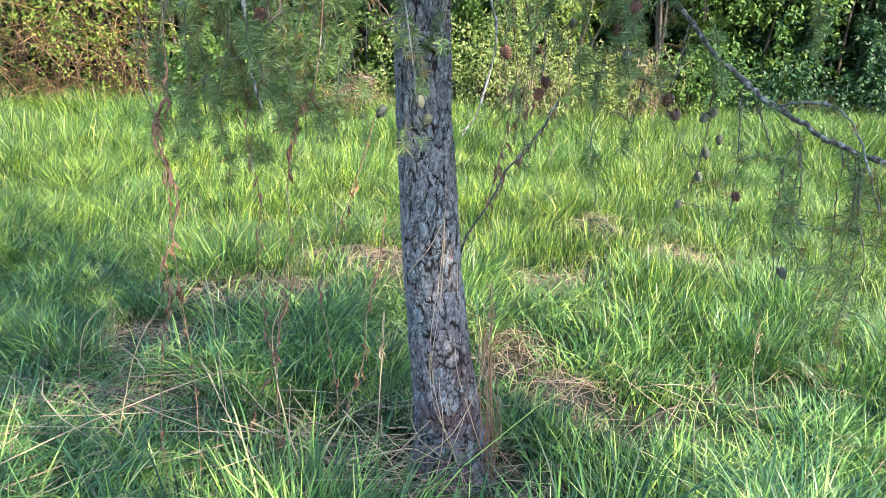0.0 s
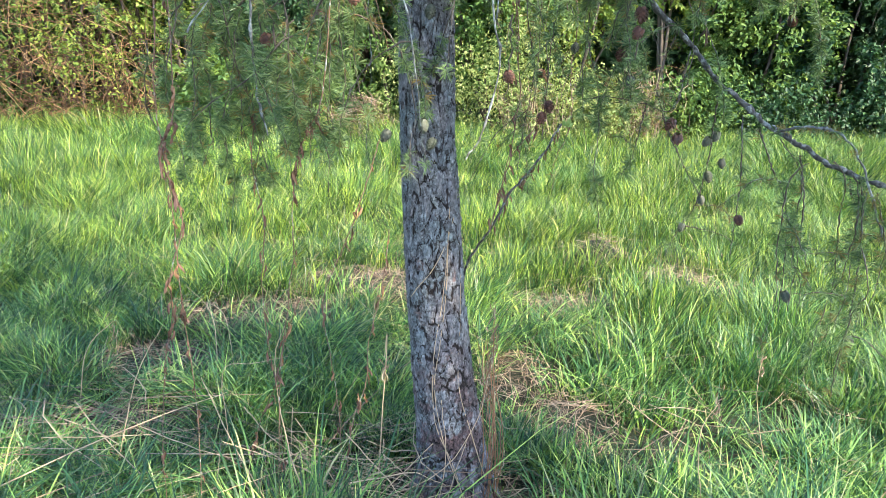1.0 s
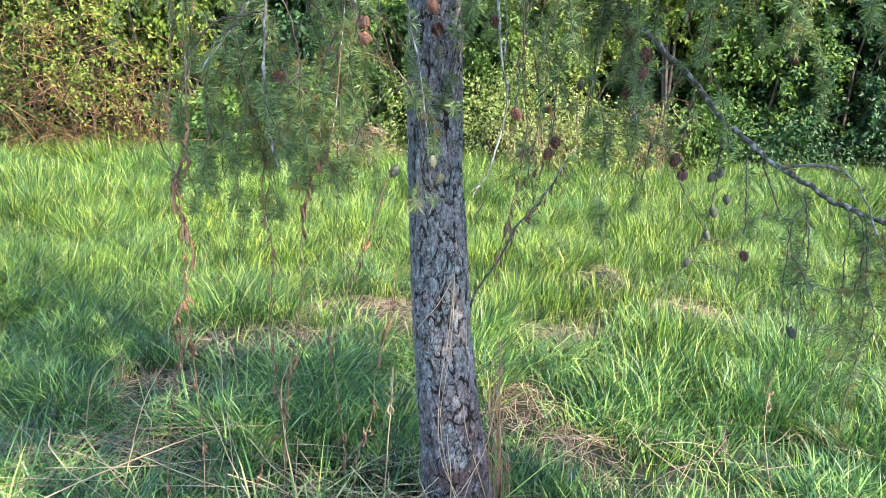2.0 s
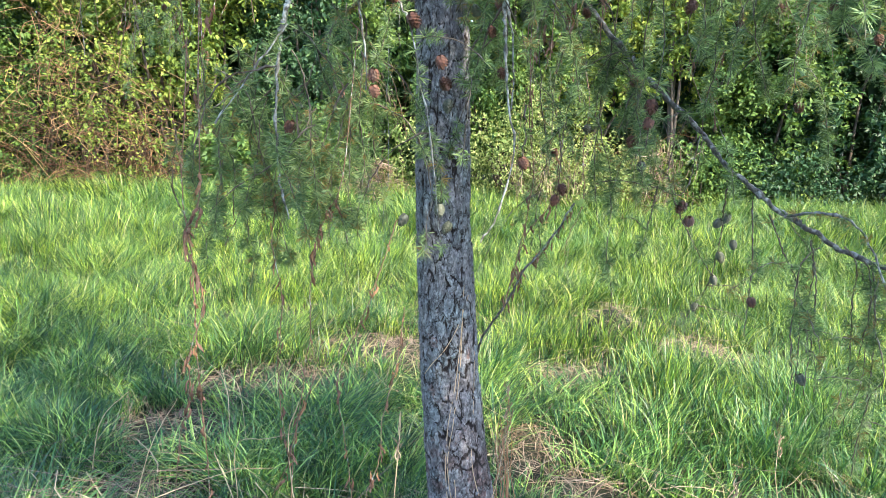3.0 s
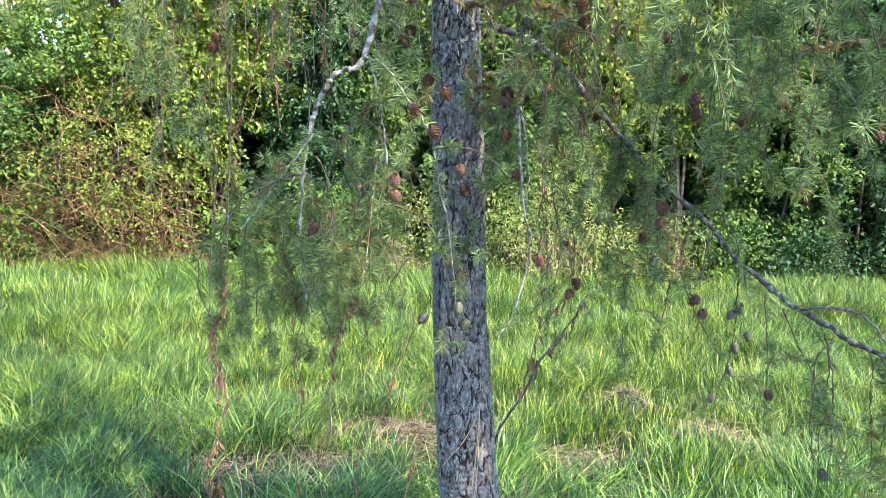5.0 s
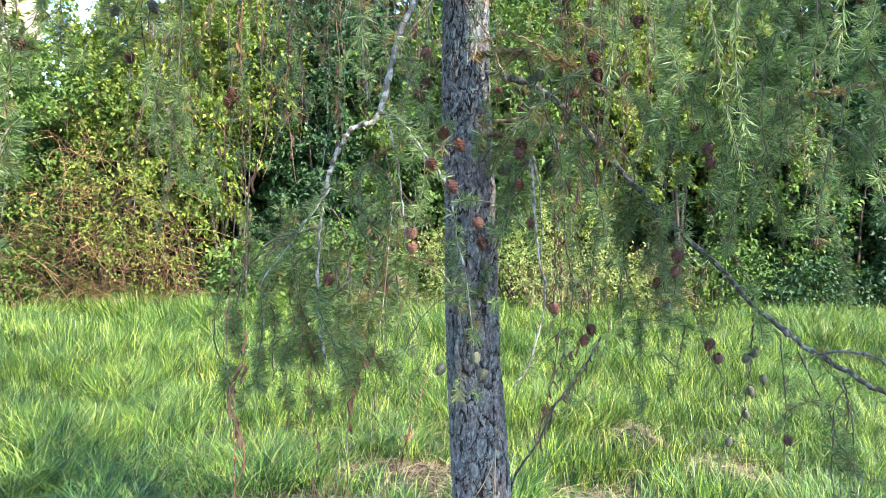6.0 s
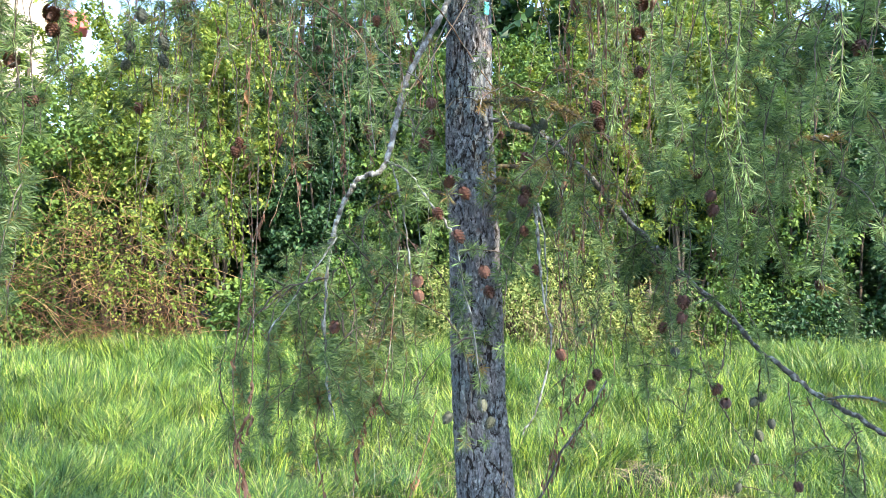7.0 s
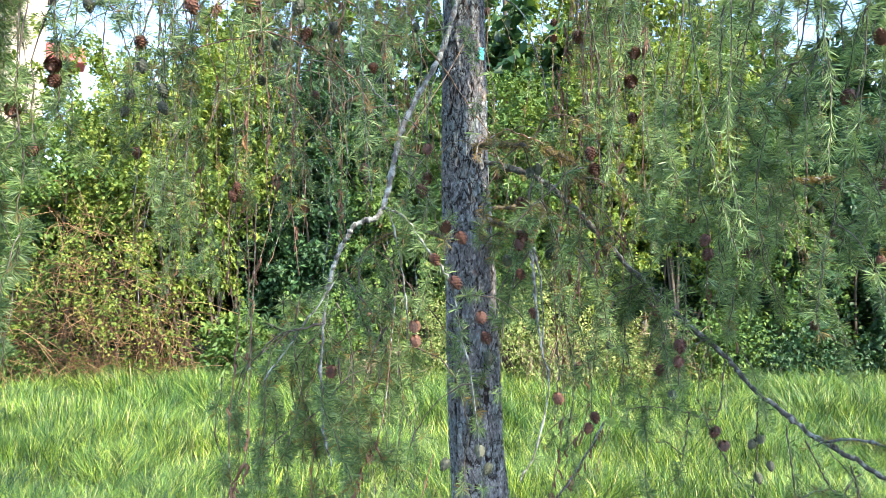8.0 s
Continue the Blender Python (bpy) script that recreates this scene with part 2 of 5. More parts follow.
def tube(geo, pts, radii, sides=6, close=True):
    p = np.asarray(pts, dtype=float)
    r = np.broadcast_to(np.asarray(radii, dtype=float), (len(p),))
    d = unit(np.gradient(p, axis=0))
    ref = np.array([0.31, 0.95, 0.07]) if abs(d[0, 1]) < 0.8 else np.array([0.95, 0.1, 0.3])
    a = unit(np.cross(d, ref))
    b = np.cross(d, a)
    th = np.linspace(0, 2 * np.pi, sides, endpoint=False)
    ring = p[:, None] + r[:, None, None] * (np.cos(th)[None, :, None] * a[:, None] + np.sin(th)[None, :, None] * b[:, None])
    i = np.arange(len(p) - 1)[:, None] * sides
    j, k = np.arange(sides)[None], (np.arange(sides)[None] + 1) % sides
    geo.add(ring, np.stack([i + j, i + k, i + sides + k, i + sides + j], -1).reshape(-1, 4))


def smooth_path(points, n):
    """A soft curve through a few points."""
    p = np.asarray(points, dtype=float)
    q = np.vstack([2 * p[0] - p[1], p, 2 * p[-1] - p[-2]])
    out = []
    for u in np.linspace(0, len(p) - 1, n):
        i = min(int(u), len(p) - 2)
        t = u - i
        a, b, c, d = q[i:i + 4]
        out.append(0.5 * (2 * b + (c - a) * t + (2 * a - 5 * b + 4 * c - d) * t * t + (3 * b - a - 3 * c + d) * t ** 3))
    return np.array(out)


def hash2(i, j, s):
    h = np.sin(i * 127.1 + j * 311.7 + s * 74.7) * 43758.5453
    return h - np.floor(h)


def vnoise(x, y, s=0):
    """Smooth value noise in the plane, 0 to 1."""
    i, j = np.floor(x), np.floor(y)
    u, v = x - i, y - j
    u, v = u * u * (3 - 2 * u), v * v * (3 - 2 * v)
    a = hash2(i, j, s) * (1 - u) + hash2(i + 1, j, s) * u
    b = hash2(i, j + 1, s) * (1 - u) + hash2(i + 1, j + 1, s) * u
    return a * (1 - v) + b * v


# ---- the ground ----
# bare, straw-covered places: x, y, half-widths, height of the litter
LITTER = ((-0.48, 4.15, 0.5, 0.28, 0.05), (-1.0, 3.62, 0.5, 0.25, 0.05), (-1.15, 2.5, 0.3, 0.22, 0.06), 
          (0.43, 2.78, 0.16, 0.2, 0.035), (0.24, 3.12, 0.12, 0.16, 0.025), (0.84, 4.75, 0.2, 0.15, 0.24), (0.55, 4.0, 0.3, 0.2, 0.03),
          (1.35, 4.5, 0.3, 0.2, 0.05), (0.06, 2.12, 0.36, 0.34, 0.02), (-1.25, 3.1, 0.35, 0.2, 0.03))


def bare(x, y):
    """1 where litter covers the ground, 0 in open grass."""
    w = np.zeros_like(x)
    for cx, cy, rx, ry, _ in LITTER:
        d = ((x - cx) / rx) ** 2 + ((y - cy) / ry) ** 2
        w = np.maximum(w, np.clip(1.5 - d * (0.7 + 0.6 * vnoise(x * 7, y * 7, 3)), 0, 1))
    return w


def ground_z(x, y):
    x, y = np.asarray(x, dtype=float), np.asarray(y, dtype=float)
    near = np.exp(-(x * x + (y - 4) ** 2) / 200)
    z = near * (0.10 * (vnoise(x * 0.55, y * 0.55, 1) - 0.5) + 0.06 * (vnoise(x * 1.7, y * 1.7, 2) - 0.5))
    for cx, cy, rx, ry, h in LITTER:
        z = z + h * np.exp(-1.2 * (((x - cx) / rx) ** 2 + ((y - cy) / ry) ** 2))
    # the meadow rises a little towards the hedge, more so at its right end
    rise = np.clip((y - 4.5) / 5.0, 0, 1)
    z = z + rise * rise * (3 - 2 * rise) * (0.13 + 0.09 * np.clip((x + 1) / 5, 0, 1))
    return z - 0.03 * np.exp(-(x * x + (y - 2.3) ** 2) / 0.3)


def axis(lo, hi, step, far):
    mid = np.arange(lo, hi + step / 2, step)
    out = step * np.cumsum(1.35 ** np.arange(1, 40))
    out = out[out < far]
    return np.concatenate([(lo - out)[::-1], mid, hi + out])


def make_ground():
    gx, gy = axis(-6, 6, 0.085, 600), axis(0, 12, 0.085, 600)
    X, Y = np.meshgrid(gx, gy)
    g = Geo()
    nx, ny = len(gx), len(gy)
    i = (np.arange(ny - 1)[:, None] * nx + np.arange(nx - 1)[None]).ravel()
    g.add(np.stack([X, Y, ground_z(X, Y)], -1), np.stack([i, i + 1, i + nx + 1, i + nx], -1))
    tagged(new("ground", g.mesh("ground", SOIL, True)), "brown and green meadow soil under the grass", "ground", kind="structure")


make_ground()


# ---- grass ----
def blades(rng, x, y, h, width, lean, bend, az, segs, z=None):
    """Curved tapering blades; every array has one entry a blade."""
    n = len(x)
    s = np.linspace(0, 1, segs + 1)[None, :]
    z = ground_z(x, y) - 0.01 if z is None else z
    out = h[:, None] * (lean[:, None] * s + bend[:, None] * s ** 2.2)
    up = h[:, None] * (s - 0.45 * np.minimum(bend, 1.3)[:, None] * s ** 2.6)
    dx, dy = np.cos(az)[:, None], np.sin(az)[:, None]
    c = np.stack([x[:, None] + out * dx, y[:, None] + out * dy, z[:, None] + up], -1)
    tw = az + np.pi / 2 + rng.normal(0, 0.7, n)
    side = np.stack([np.cos(tw), np.sin(tw), np.zeros(n)], -1)[:, None, :]
    w = (width[:, None] * np.array([0.7, 1.0, 0.85, 0.6, 0.4])[np.minimum((s * 4).astype(int), 4)] * 0.5)[..., None]
    L, R = (c - side * w)[:, :-1], (c + side * w)[:, :-1]
    verts = np.concatenate([np.stack([L, R], 2).reshape(n, -1, 3), c[:, -1:]], 1)
    k = 2 * segs + 1
    base = (np.arange(n) * k)[:, None]
    quads = [np.stack([base[:, 0] + 2 * i, base[:, 0] + 2 * i + 1, base[:, 0] + 2 * i + 3, base[:, 0] + 2 * i + 2], -1) for i in range(segs - 1)]
    tri = np.stack([base[:, 0] + 2 * segs - 2, base[:, 0] + 2 * segs - 1, base[:, 0] + 2 * segs], -1)
    return verts.reshape(-1, 3), (np.concatenate(quads) if quads else None), tri


def field(geo, rng, x0, x1, y0, y1, tufts, per, height, width, segs, droop=1.0, spread=None, outer=False):
    """Grass in tufts over a stretch of the meadow; spread narrows the stretch towards its near end, outer keeps to the ground round about."""
    tx, ty = rng.uniform(x0, x1, tufts), rng.uniform(y0, y1, tufts)
    keep = rng.random(tufts) > np.minimum(0.98, 1.5 * bare(tx, ty))
    keep &= rng.random(tufts) < 1.9 * vnoise(tx * 3.1, ty * 3.1, 6) * (0.35 + 0.75 * vnoise(tx * 8.3, ty * 8.3, 7))
    if spread:
        keep &= rng.random(tufts) < 1.2 - (np.abs(tx) - 0.35 - spread * ty) / 0.7
    keep &= (tx + 0.06) ** 2 + (ty - 2.33) ** 2 > 0.17 ** 2
    if outer:
        keep &= (ty < 1.1) | (np.abs(tx) > 0.9 + 0.62 * ty)
    edge = np.minimum(np.minimum(tx - x0, x1 - tx), np.minimum(ty - y0, y1 - ty))
    keep &= rng.random(tufts) < edge / 0.55
    tx, ty = tx[keep], ty[keep]
    m = len(tx)
    size = 0.5 + 0.6 * vnoise(tx * 1.1, ty * 1.1, 5) + 0.75 * (vnoise(tx * 3.1, ty * 3.1, 6) - 0.3)
    size = np.maximum(size, 0.3) * (1 - 0.45 * bare(tx, ty)) * (1 - 0.25 * np.exp(-(((tx + 0.75) / 0.8) ** 2 + ((ty - 2.3) / 0.45) ** 2) ** 2)) * (1 - 0.4 * np.exp(-((tx - 0.25) / 0.3) ** 2 - ((ty - 2.6) / 0.45) ** 2))
    flow = 2 * np.pi * vnoise(tx * 0.45, ty * 0.45, 8) * 1.4
    flat = vnoise(tx * 1.9, ty * 1.9, 9)
    k = rng.poisson(per, m) + 2
    idx = np.repeat(np.arange(m), k)
    n = len(idx)
    a, r = rng.uniform(0, 2 * np.pi, n), 0.045 * np.sqrt(rng.random(n)) * (1 + 0.6 * (width > 0.007))
    x, y = tx[idx] + r * np.cos(a), ty[idx] + r * np.sin(a)
    h = height * size[idx] * rng.uniform(0.45, 1.15, n)
    lean = rng.uniform(0.0, 0.35, n) + 0.18 * flat[idx]
    bend = np.abs(rng.normal(0.15, 0.35, n)) * droop + 0.35 * flat[idx] ** 2
    az = np.where(rng.random(n) < 0.15, flow[idx] + rng.normal(0, 0.6, n), a)
    w = width * rng.uniform(0.55, 1.25, n)
    v, q, t = blades(rng, x, y, h, w, lean, bend, az, segs)
    off = geo.n
    geo.v.append(v.astype(np.float32))
    geo.n += len(v)
    if q is not None:
        geo.f.append((q + off).astype(np.int32))
    geo.f.append((t + off).astype(np.int32))


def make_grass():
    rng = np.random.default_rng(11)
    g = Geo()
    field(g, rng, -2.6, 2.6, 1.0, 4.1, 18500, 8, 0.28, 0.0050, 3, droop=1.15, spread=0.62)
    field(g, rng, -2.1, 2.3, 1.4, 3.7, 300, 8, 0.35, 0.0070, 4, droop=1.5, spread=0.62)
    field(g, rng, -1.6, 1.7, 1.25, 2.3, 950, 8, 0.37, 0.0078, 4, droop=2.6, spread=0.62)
    tagged(new("lush_shaded_grass", g.mesh("lush_shaded_grass", LUSH_SHADED)), "lush grass in tufts round the larch, shade's cooler green in its colour", "grass", kind="stuff")
    g = Geo()
    field(g, rng, -5.0, 5.0, 3.2, 7.2, 21000, 8, 0.27, 0.0058, 2, droop=1.0, spread=0.6)
    field(g, rng, -8.2, 8.4, 6.3, 11.8, 26000, 7, 0.33, 0.0082, 2, droop=0.8, spread=0.6)
    field(g, rng, -11.0, 11.0, -6.0, 11.8, 10500, 7, 0.33, 0.018, 2, outer=True)
    tagged(new("meadow_grass", g.mesh("meadow_grass", GRASS)), "sunlit yellow-green meadow grass in uneven tufts", "grass", kind="stuff")


def strands(geo, rng, x, y, z, length, az, tilt, sag, width):
    """Fallen stalks: thin curved strips that lie on the litter."""
    n = len(x)
    s = np.linspace(-0.5, 0.5, 4)[None]
    d = np.stack([np.cos(az) * np.cos(tilt), np.sin(az) * np.cos(tilt), np.sin(tilt)], -1)
    c = np.stack([x, y, z], -1)[:, None] + d[:, None] * (length[:, None] * s)[..., None]
    curve = (sag[:, None] * (s ** 2 - 0.1))
    c[..., 2] -= curve * 0.6
    c[..., 0] += curve * -np.sin(az)[:, None]
    c[..., 1] += curve * np.cos(az)[:, None]
    side = np.stack([-np.sin(az), np.cos(az), rng.normal(0, 0.5, n)], -1)
    side = unit(side)[:, None] * (width[:, None] * np.array([0.7, 1, 1, 0.5])[None])[..., None] * 0.5
    v = np.stack([c - side, c + side], 2).reshape(n, 8, 3)
    b = (np.arange(n) * 8)[:, None]
    q = np.concatenate([np.stack([b[:, 0] + 2 * i, b[:, 0] + 2 * i + 1, b[:, 0] + 2 * i + 3, b[:, 0] + 2 * i + 2], -1) for i in range(3)])
    geo.add(v, q)


def make_straw():
    rng = np.random.default_rng(12)
    g = Geo()
    for cx, cy, rx, ry, h in LITTER:
        n = int(4200 * rx * ry * (1.4 if h > 0.1 else 1)) + 60
        a, r = rng.uniform(0, 2 * np.pi, n), np.sqrt(rng.random(n)) * 1.15
        x, y = cx + rx * r * np.cos(a), cy + ry * r * np.sin(a)
        strands(g, rng, x, y, ground_z(x, y) + rng.uniform(0.005, 0.05, n), rng.uniform(0.06, 0.28, n), rng.uniform(0, 6.28, n),
                rng.normal(0, 0.16, n), rng.normal(0, 0.12, n), rng.uniform(0.0016, 0.0038, n))
    n = 1800
    x, y = rng.uniform(-1.9, 1.9, n), rng.uniform(1.5, 5.2, n)
    strands(g, rng, x, y, ground_z(x, y) + rng.uniform(0.02, 0.12, n), rng.uniform(0.1, 0.4, n), rng.uniform(0, 6.28, n),
            rng.normal(0, 0.2, n), rng.normal(0, 0.15, n), rng.uniform(0.0016, 0.0034, n))
    n = 420
    x, y = rng.uniform(-1.7, -0.05, n), rng.uniform(1.75, 2.55, n)
    strands(g, rng, x, y, ground_z(x, y) + rng.uniform(0.05, 0.21, n), rng.uniform(0.15, 0.55, n), rng.normal(0.15, 0.6, n),
            rng.normal(0, 0.12, n), rng.normal(0, 0.12, n), rng.uniform(0.0018, 0.0042, n))
    tagged(new("straw_litter", g.mesh("straw_litter", STRAW)), "pale dry straw and dead grass lying on bare patches", "straw", kind="stuff")


def dry_stem(rng, pts, r=0.0018, leafy_end=False, skin=None):
    base = Vector(pts[0])
    ob = thing("dry_grass_stem", base, "long tan dead grass stem leaning in the grass", "grass stem", "dry stems round the trunk")
    g = Geo()
    p = smooth_path(pts, 14)
    p += rng.normal(0, 0.0008, p.shape)
    tube(g, p, np.linspace(r, r * 0.55, 14), 5)
    part("stalk", g.mesh("stalk", skin or STALK, True), ob, base=base)
    if leafy_end:
        g = Geo()
        n = 14
        a = rng.uniform(0, 6.28, n)
        strands(g, rng, p[-1][0] + rng.normal(0, 0.006, n), p[-1][1] + rng.normal(0, 0.006, n), p[-1][2] - rng.uniform(-0.01, 0.07, n),
                rng.uniform(0.015, 0.04, n), a, rng.uniform(0.9, 1.4, n), rng.normal(0, 0.05, n), np.full(n, 0.004))
        part("seed_head", g.mesh("seed_head", STRAW), ob, base=base)


def make_dry_stems():
    rng = np.random.default_rng(13)
    # stems fallen across one another left of the trunk's foot
    for k in range(34):
        c = np.array([-0.14 - 0.4 * rng.random() ** 1.8, rng.uniform(1.98, 2.32), rng.uniform(0.08, 0.26)])
        az, ln, tilt = rng.uniform(-1.5, 1.5), rng.uniform(0.16, 0.55), rng.normal(0.0, 0.42)
        d = 0.5 * ln * np.array([math.cos(az) * math.cos(tilt), math.sin(az) * 0.6, math.sin(tilt)])
        kink = c + d * rng.uniform(-0.3, 0.5) + rng.normal(0, 0.018, 3)
        dry_stem(rng, [c - d, (c - d + kink) / 2, kink, (kink + c + d) / 2, c + d], rng.uniform(0.0010, 0.0020))
    # orange-tan tuft that stands against the trunk
    for k in range(13):
        p = np.array([rng.uniform(0.085, 0.14), rng.uniform(2.24, 2.32), 0.03])
        top = np.array([rng.normal(0.085, 0.014), rng.uniform(2.26, 2.34), rng.uniform(0.3, 0.68)])
        dry_stem(rng, [p, p * 0.6 + top * 0.4 + [rng.normal(0.012, 0.012), 0, 0], p * 0.25 + top * 0.75 + [rng.normal(0.008, 0.012), 0, 0], top], rng.uniform(0.0012, 0.0024), k % 4 == 0, WITHER_PALE)
    for k in range(8):
        c = np.array([rng.uniform(-1.25, -0.3), rng.uniform(1.85, 2.35), rng.uniform(0.1, 0.24)])
        d = np.array([math.cos(rng.uniform(0, 3.14)), math.sin(rng.uniform(-0.6, 0.6)), rng.normal(0, 0.12)]) * rng.uniform(0.12, 0.3)
        dry_stem(rng, [c - d, c + rng.normal(0, 0.012, 3), c + d], rng.uniform(0.0012, 0.002))
    # single stems that stand out in the grass
    for p, e in (([(-0.42, 1.95, 0.1), (-0.6, 2.1, 0.25), (-0.76, 2.26, 0.4)], False),
                 ([(-0.36, 2.0, 0.12), (-0.45, 2.07, 0.3), (-0.5, 2.13, 0.52), (-0.47, 2.12, 0.64)], False),
                 ([(-1.3, 1.95, 0.15), (-1.05, 2.1, 0.24), (-0.82, 2.2, 0.32), (-0.68, 2.25, 0.36)], False),
                 ([(-0.68, 2.25, 0.2), (-0.69, 2.25, 0.43), (-0.6, 2.25, 0.46), (-0.5, 2.27, 0.48)], False),
                 ([(-0.22, 2.2, 0.1), (-0.2, 2.16, 0.5), (-0.195, 2.15, 0.62), (-0.2, 2.15, 0.55)], True),
                 ([(-1.2, 1.85, 0.1), (-0.9, 1.9, 0.16), (-0.5, 1.92, 0.14), (-0.1, 1.95, 0.1)], False),
                 ([(-0.9, 1.85, 0.06), (-0.6, 2.0, 0.12), (-0.2, 2.1, 0.14), (0.02, 2.15, 0.08)], False),
                 ([(0.12, 2.3, 0.05), (0.12, 2.33, 0.3), (0.1, 2.33, 0.52)], True),
                 ([(-0.05, 2.1, 0.04), (-0.02, 2.13, 0.25), (-0.04, 2.17, 0.42)], False), ([(-0.02, 2.08, 0.03), (0.0, 2.12, 0.18), (0.04, 2.18, 0.3)], False),
                 ([(-0.3, 2.1, 0.1), (-0.05, 2.1, 0.22), (0.06, 2.16, 0.36), (0.09, 2.2, 0.5)], False),
                 ([(-1.05, 2.3, 0.1), (-1.0, 2.35, 0.35), (-0.93, 2.4, 0.5)], False), ([(-0.95, 2.9, 0.1), (-1.0, 3.0, 0.3), (-1.1, 3.0, 0.42)], False),
                 ([(-0.9, 2.95, 0.1), (-0.98, 3.05, 0.3), (-1.15, 3.0, 0.36)], False), ([(0.75, 2.2, 0.05), (0.72, 2.25, 0.3), (0.78, 2.3, 0.4)], True),
                 ([(1.05, 2.5, 0.05), (1.0, 2.55, 0.3), (1.02, 2.6, 0.42)], True), ([(-1.35, 2.6, 0.05), (-1.3, 2.6, 0.3), (-1.22, 2.65, 0.4)], True)):
        dry_stem(rng, p, rng.uniform(0.0013, 0.0022), e)


# ---- the larch ----
TRUNK = ((-0.06, 0.0, 0.0, 0.135), (0.002, 0.02, 0.11, 0.112), (-0.012, 0.02, 0.21, 0.101), (-0.042, 0.01, 0.40, 0.090), (-0.077, 0.0, 0.69, 0.081),
         (-0.117, 0.0, 1.14, 0.072), (-0.138, 0.0, 1.6, 0.069), (-0.156, 0.0, 1.85, 0.065), (-0.167, 0.0, 2.35, 0.057), (-0.17, 0.02, 3.2, 0.05),
         (-0.15, 0.05, 5.5, 0.036), (-0.12, 0.05, 9.0, 0.008))
TRUNK_Y = 2.34


def trunk_at(z):
    t = np.array(TRUNK)
    t[0, 0] = 0.012
    return np.stack([np.interp(z, t[:, 2], t[:, 0]), TRUNK_Y + np.interp(z, t[:, 2], t[:, 1]), z], -1), np.interp(z, t[:, 2], t[:, 3])


def cracks(u, v, period):
    """Distance to the edge of irregular plates, which wrap round the trunk after so many columns."""
    i, j = np.floor(u), np.floor(v)
    f1, f2 = np.full(u.shape, 9.0), np.full(u.shape, 9.0)
    tone = np.zeros(u.shape)
    for di in (-1, 0, 1):
        for dj in (-1, 0, 1):
            ci, cj = i + di, j + dj
            w = np.mod(ci, period)
            px, py = ci + 0.1 + 0.8 * hash2(w, cj, 21), cj + 0.1 + 0.8 * hash2(w, cj, 22)
            d = np.hypot((u - px) * 1.1, v - py)
            near = d < f1
            f2 = np.where(near, f1, np.minimum(f2, d))
            tone = np.where(near, hash2(w, cj, 23), tone)
            f1 = np.where(near, d, f1)
    return f2 - f1, tone


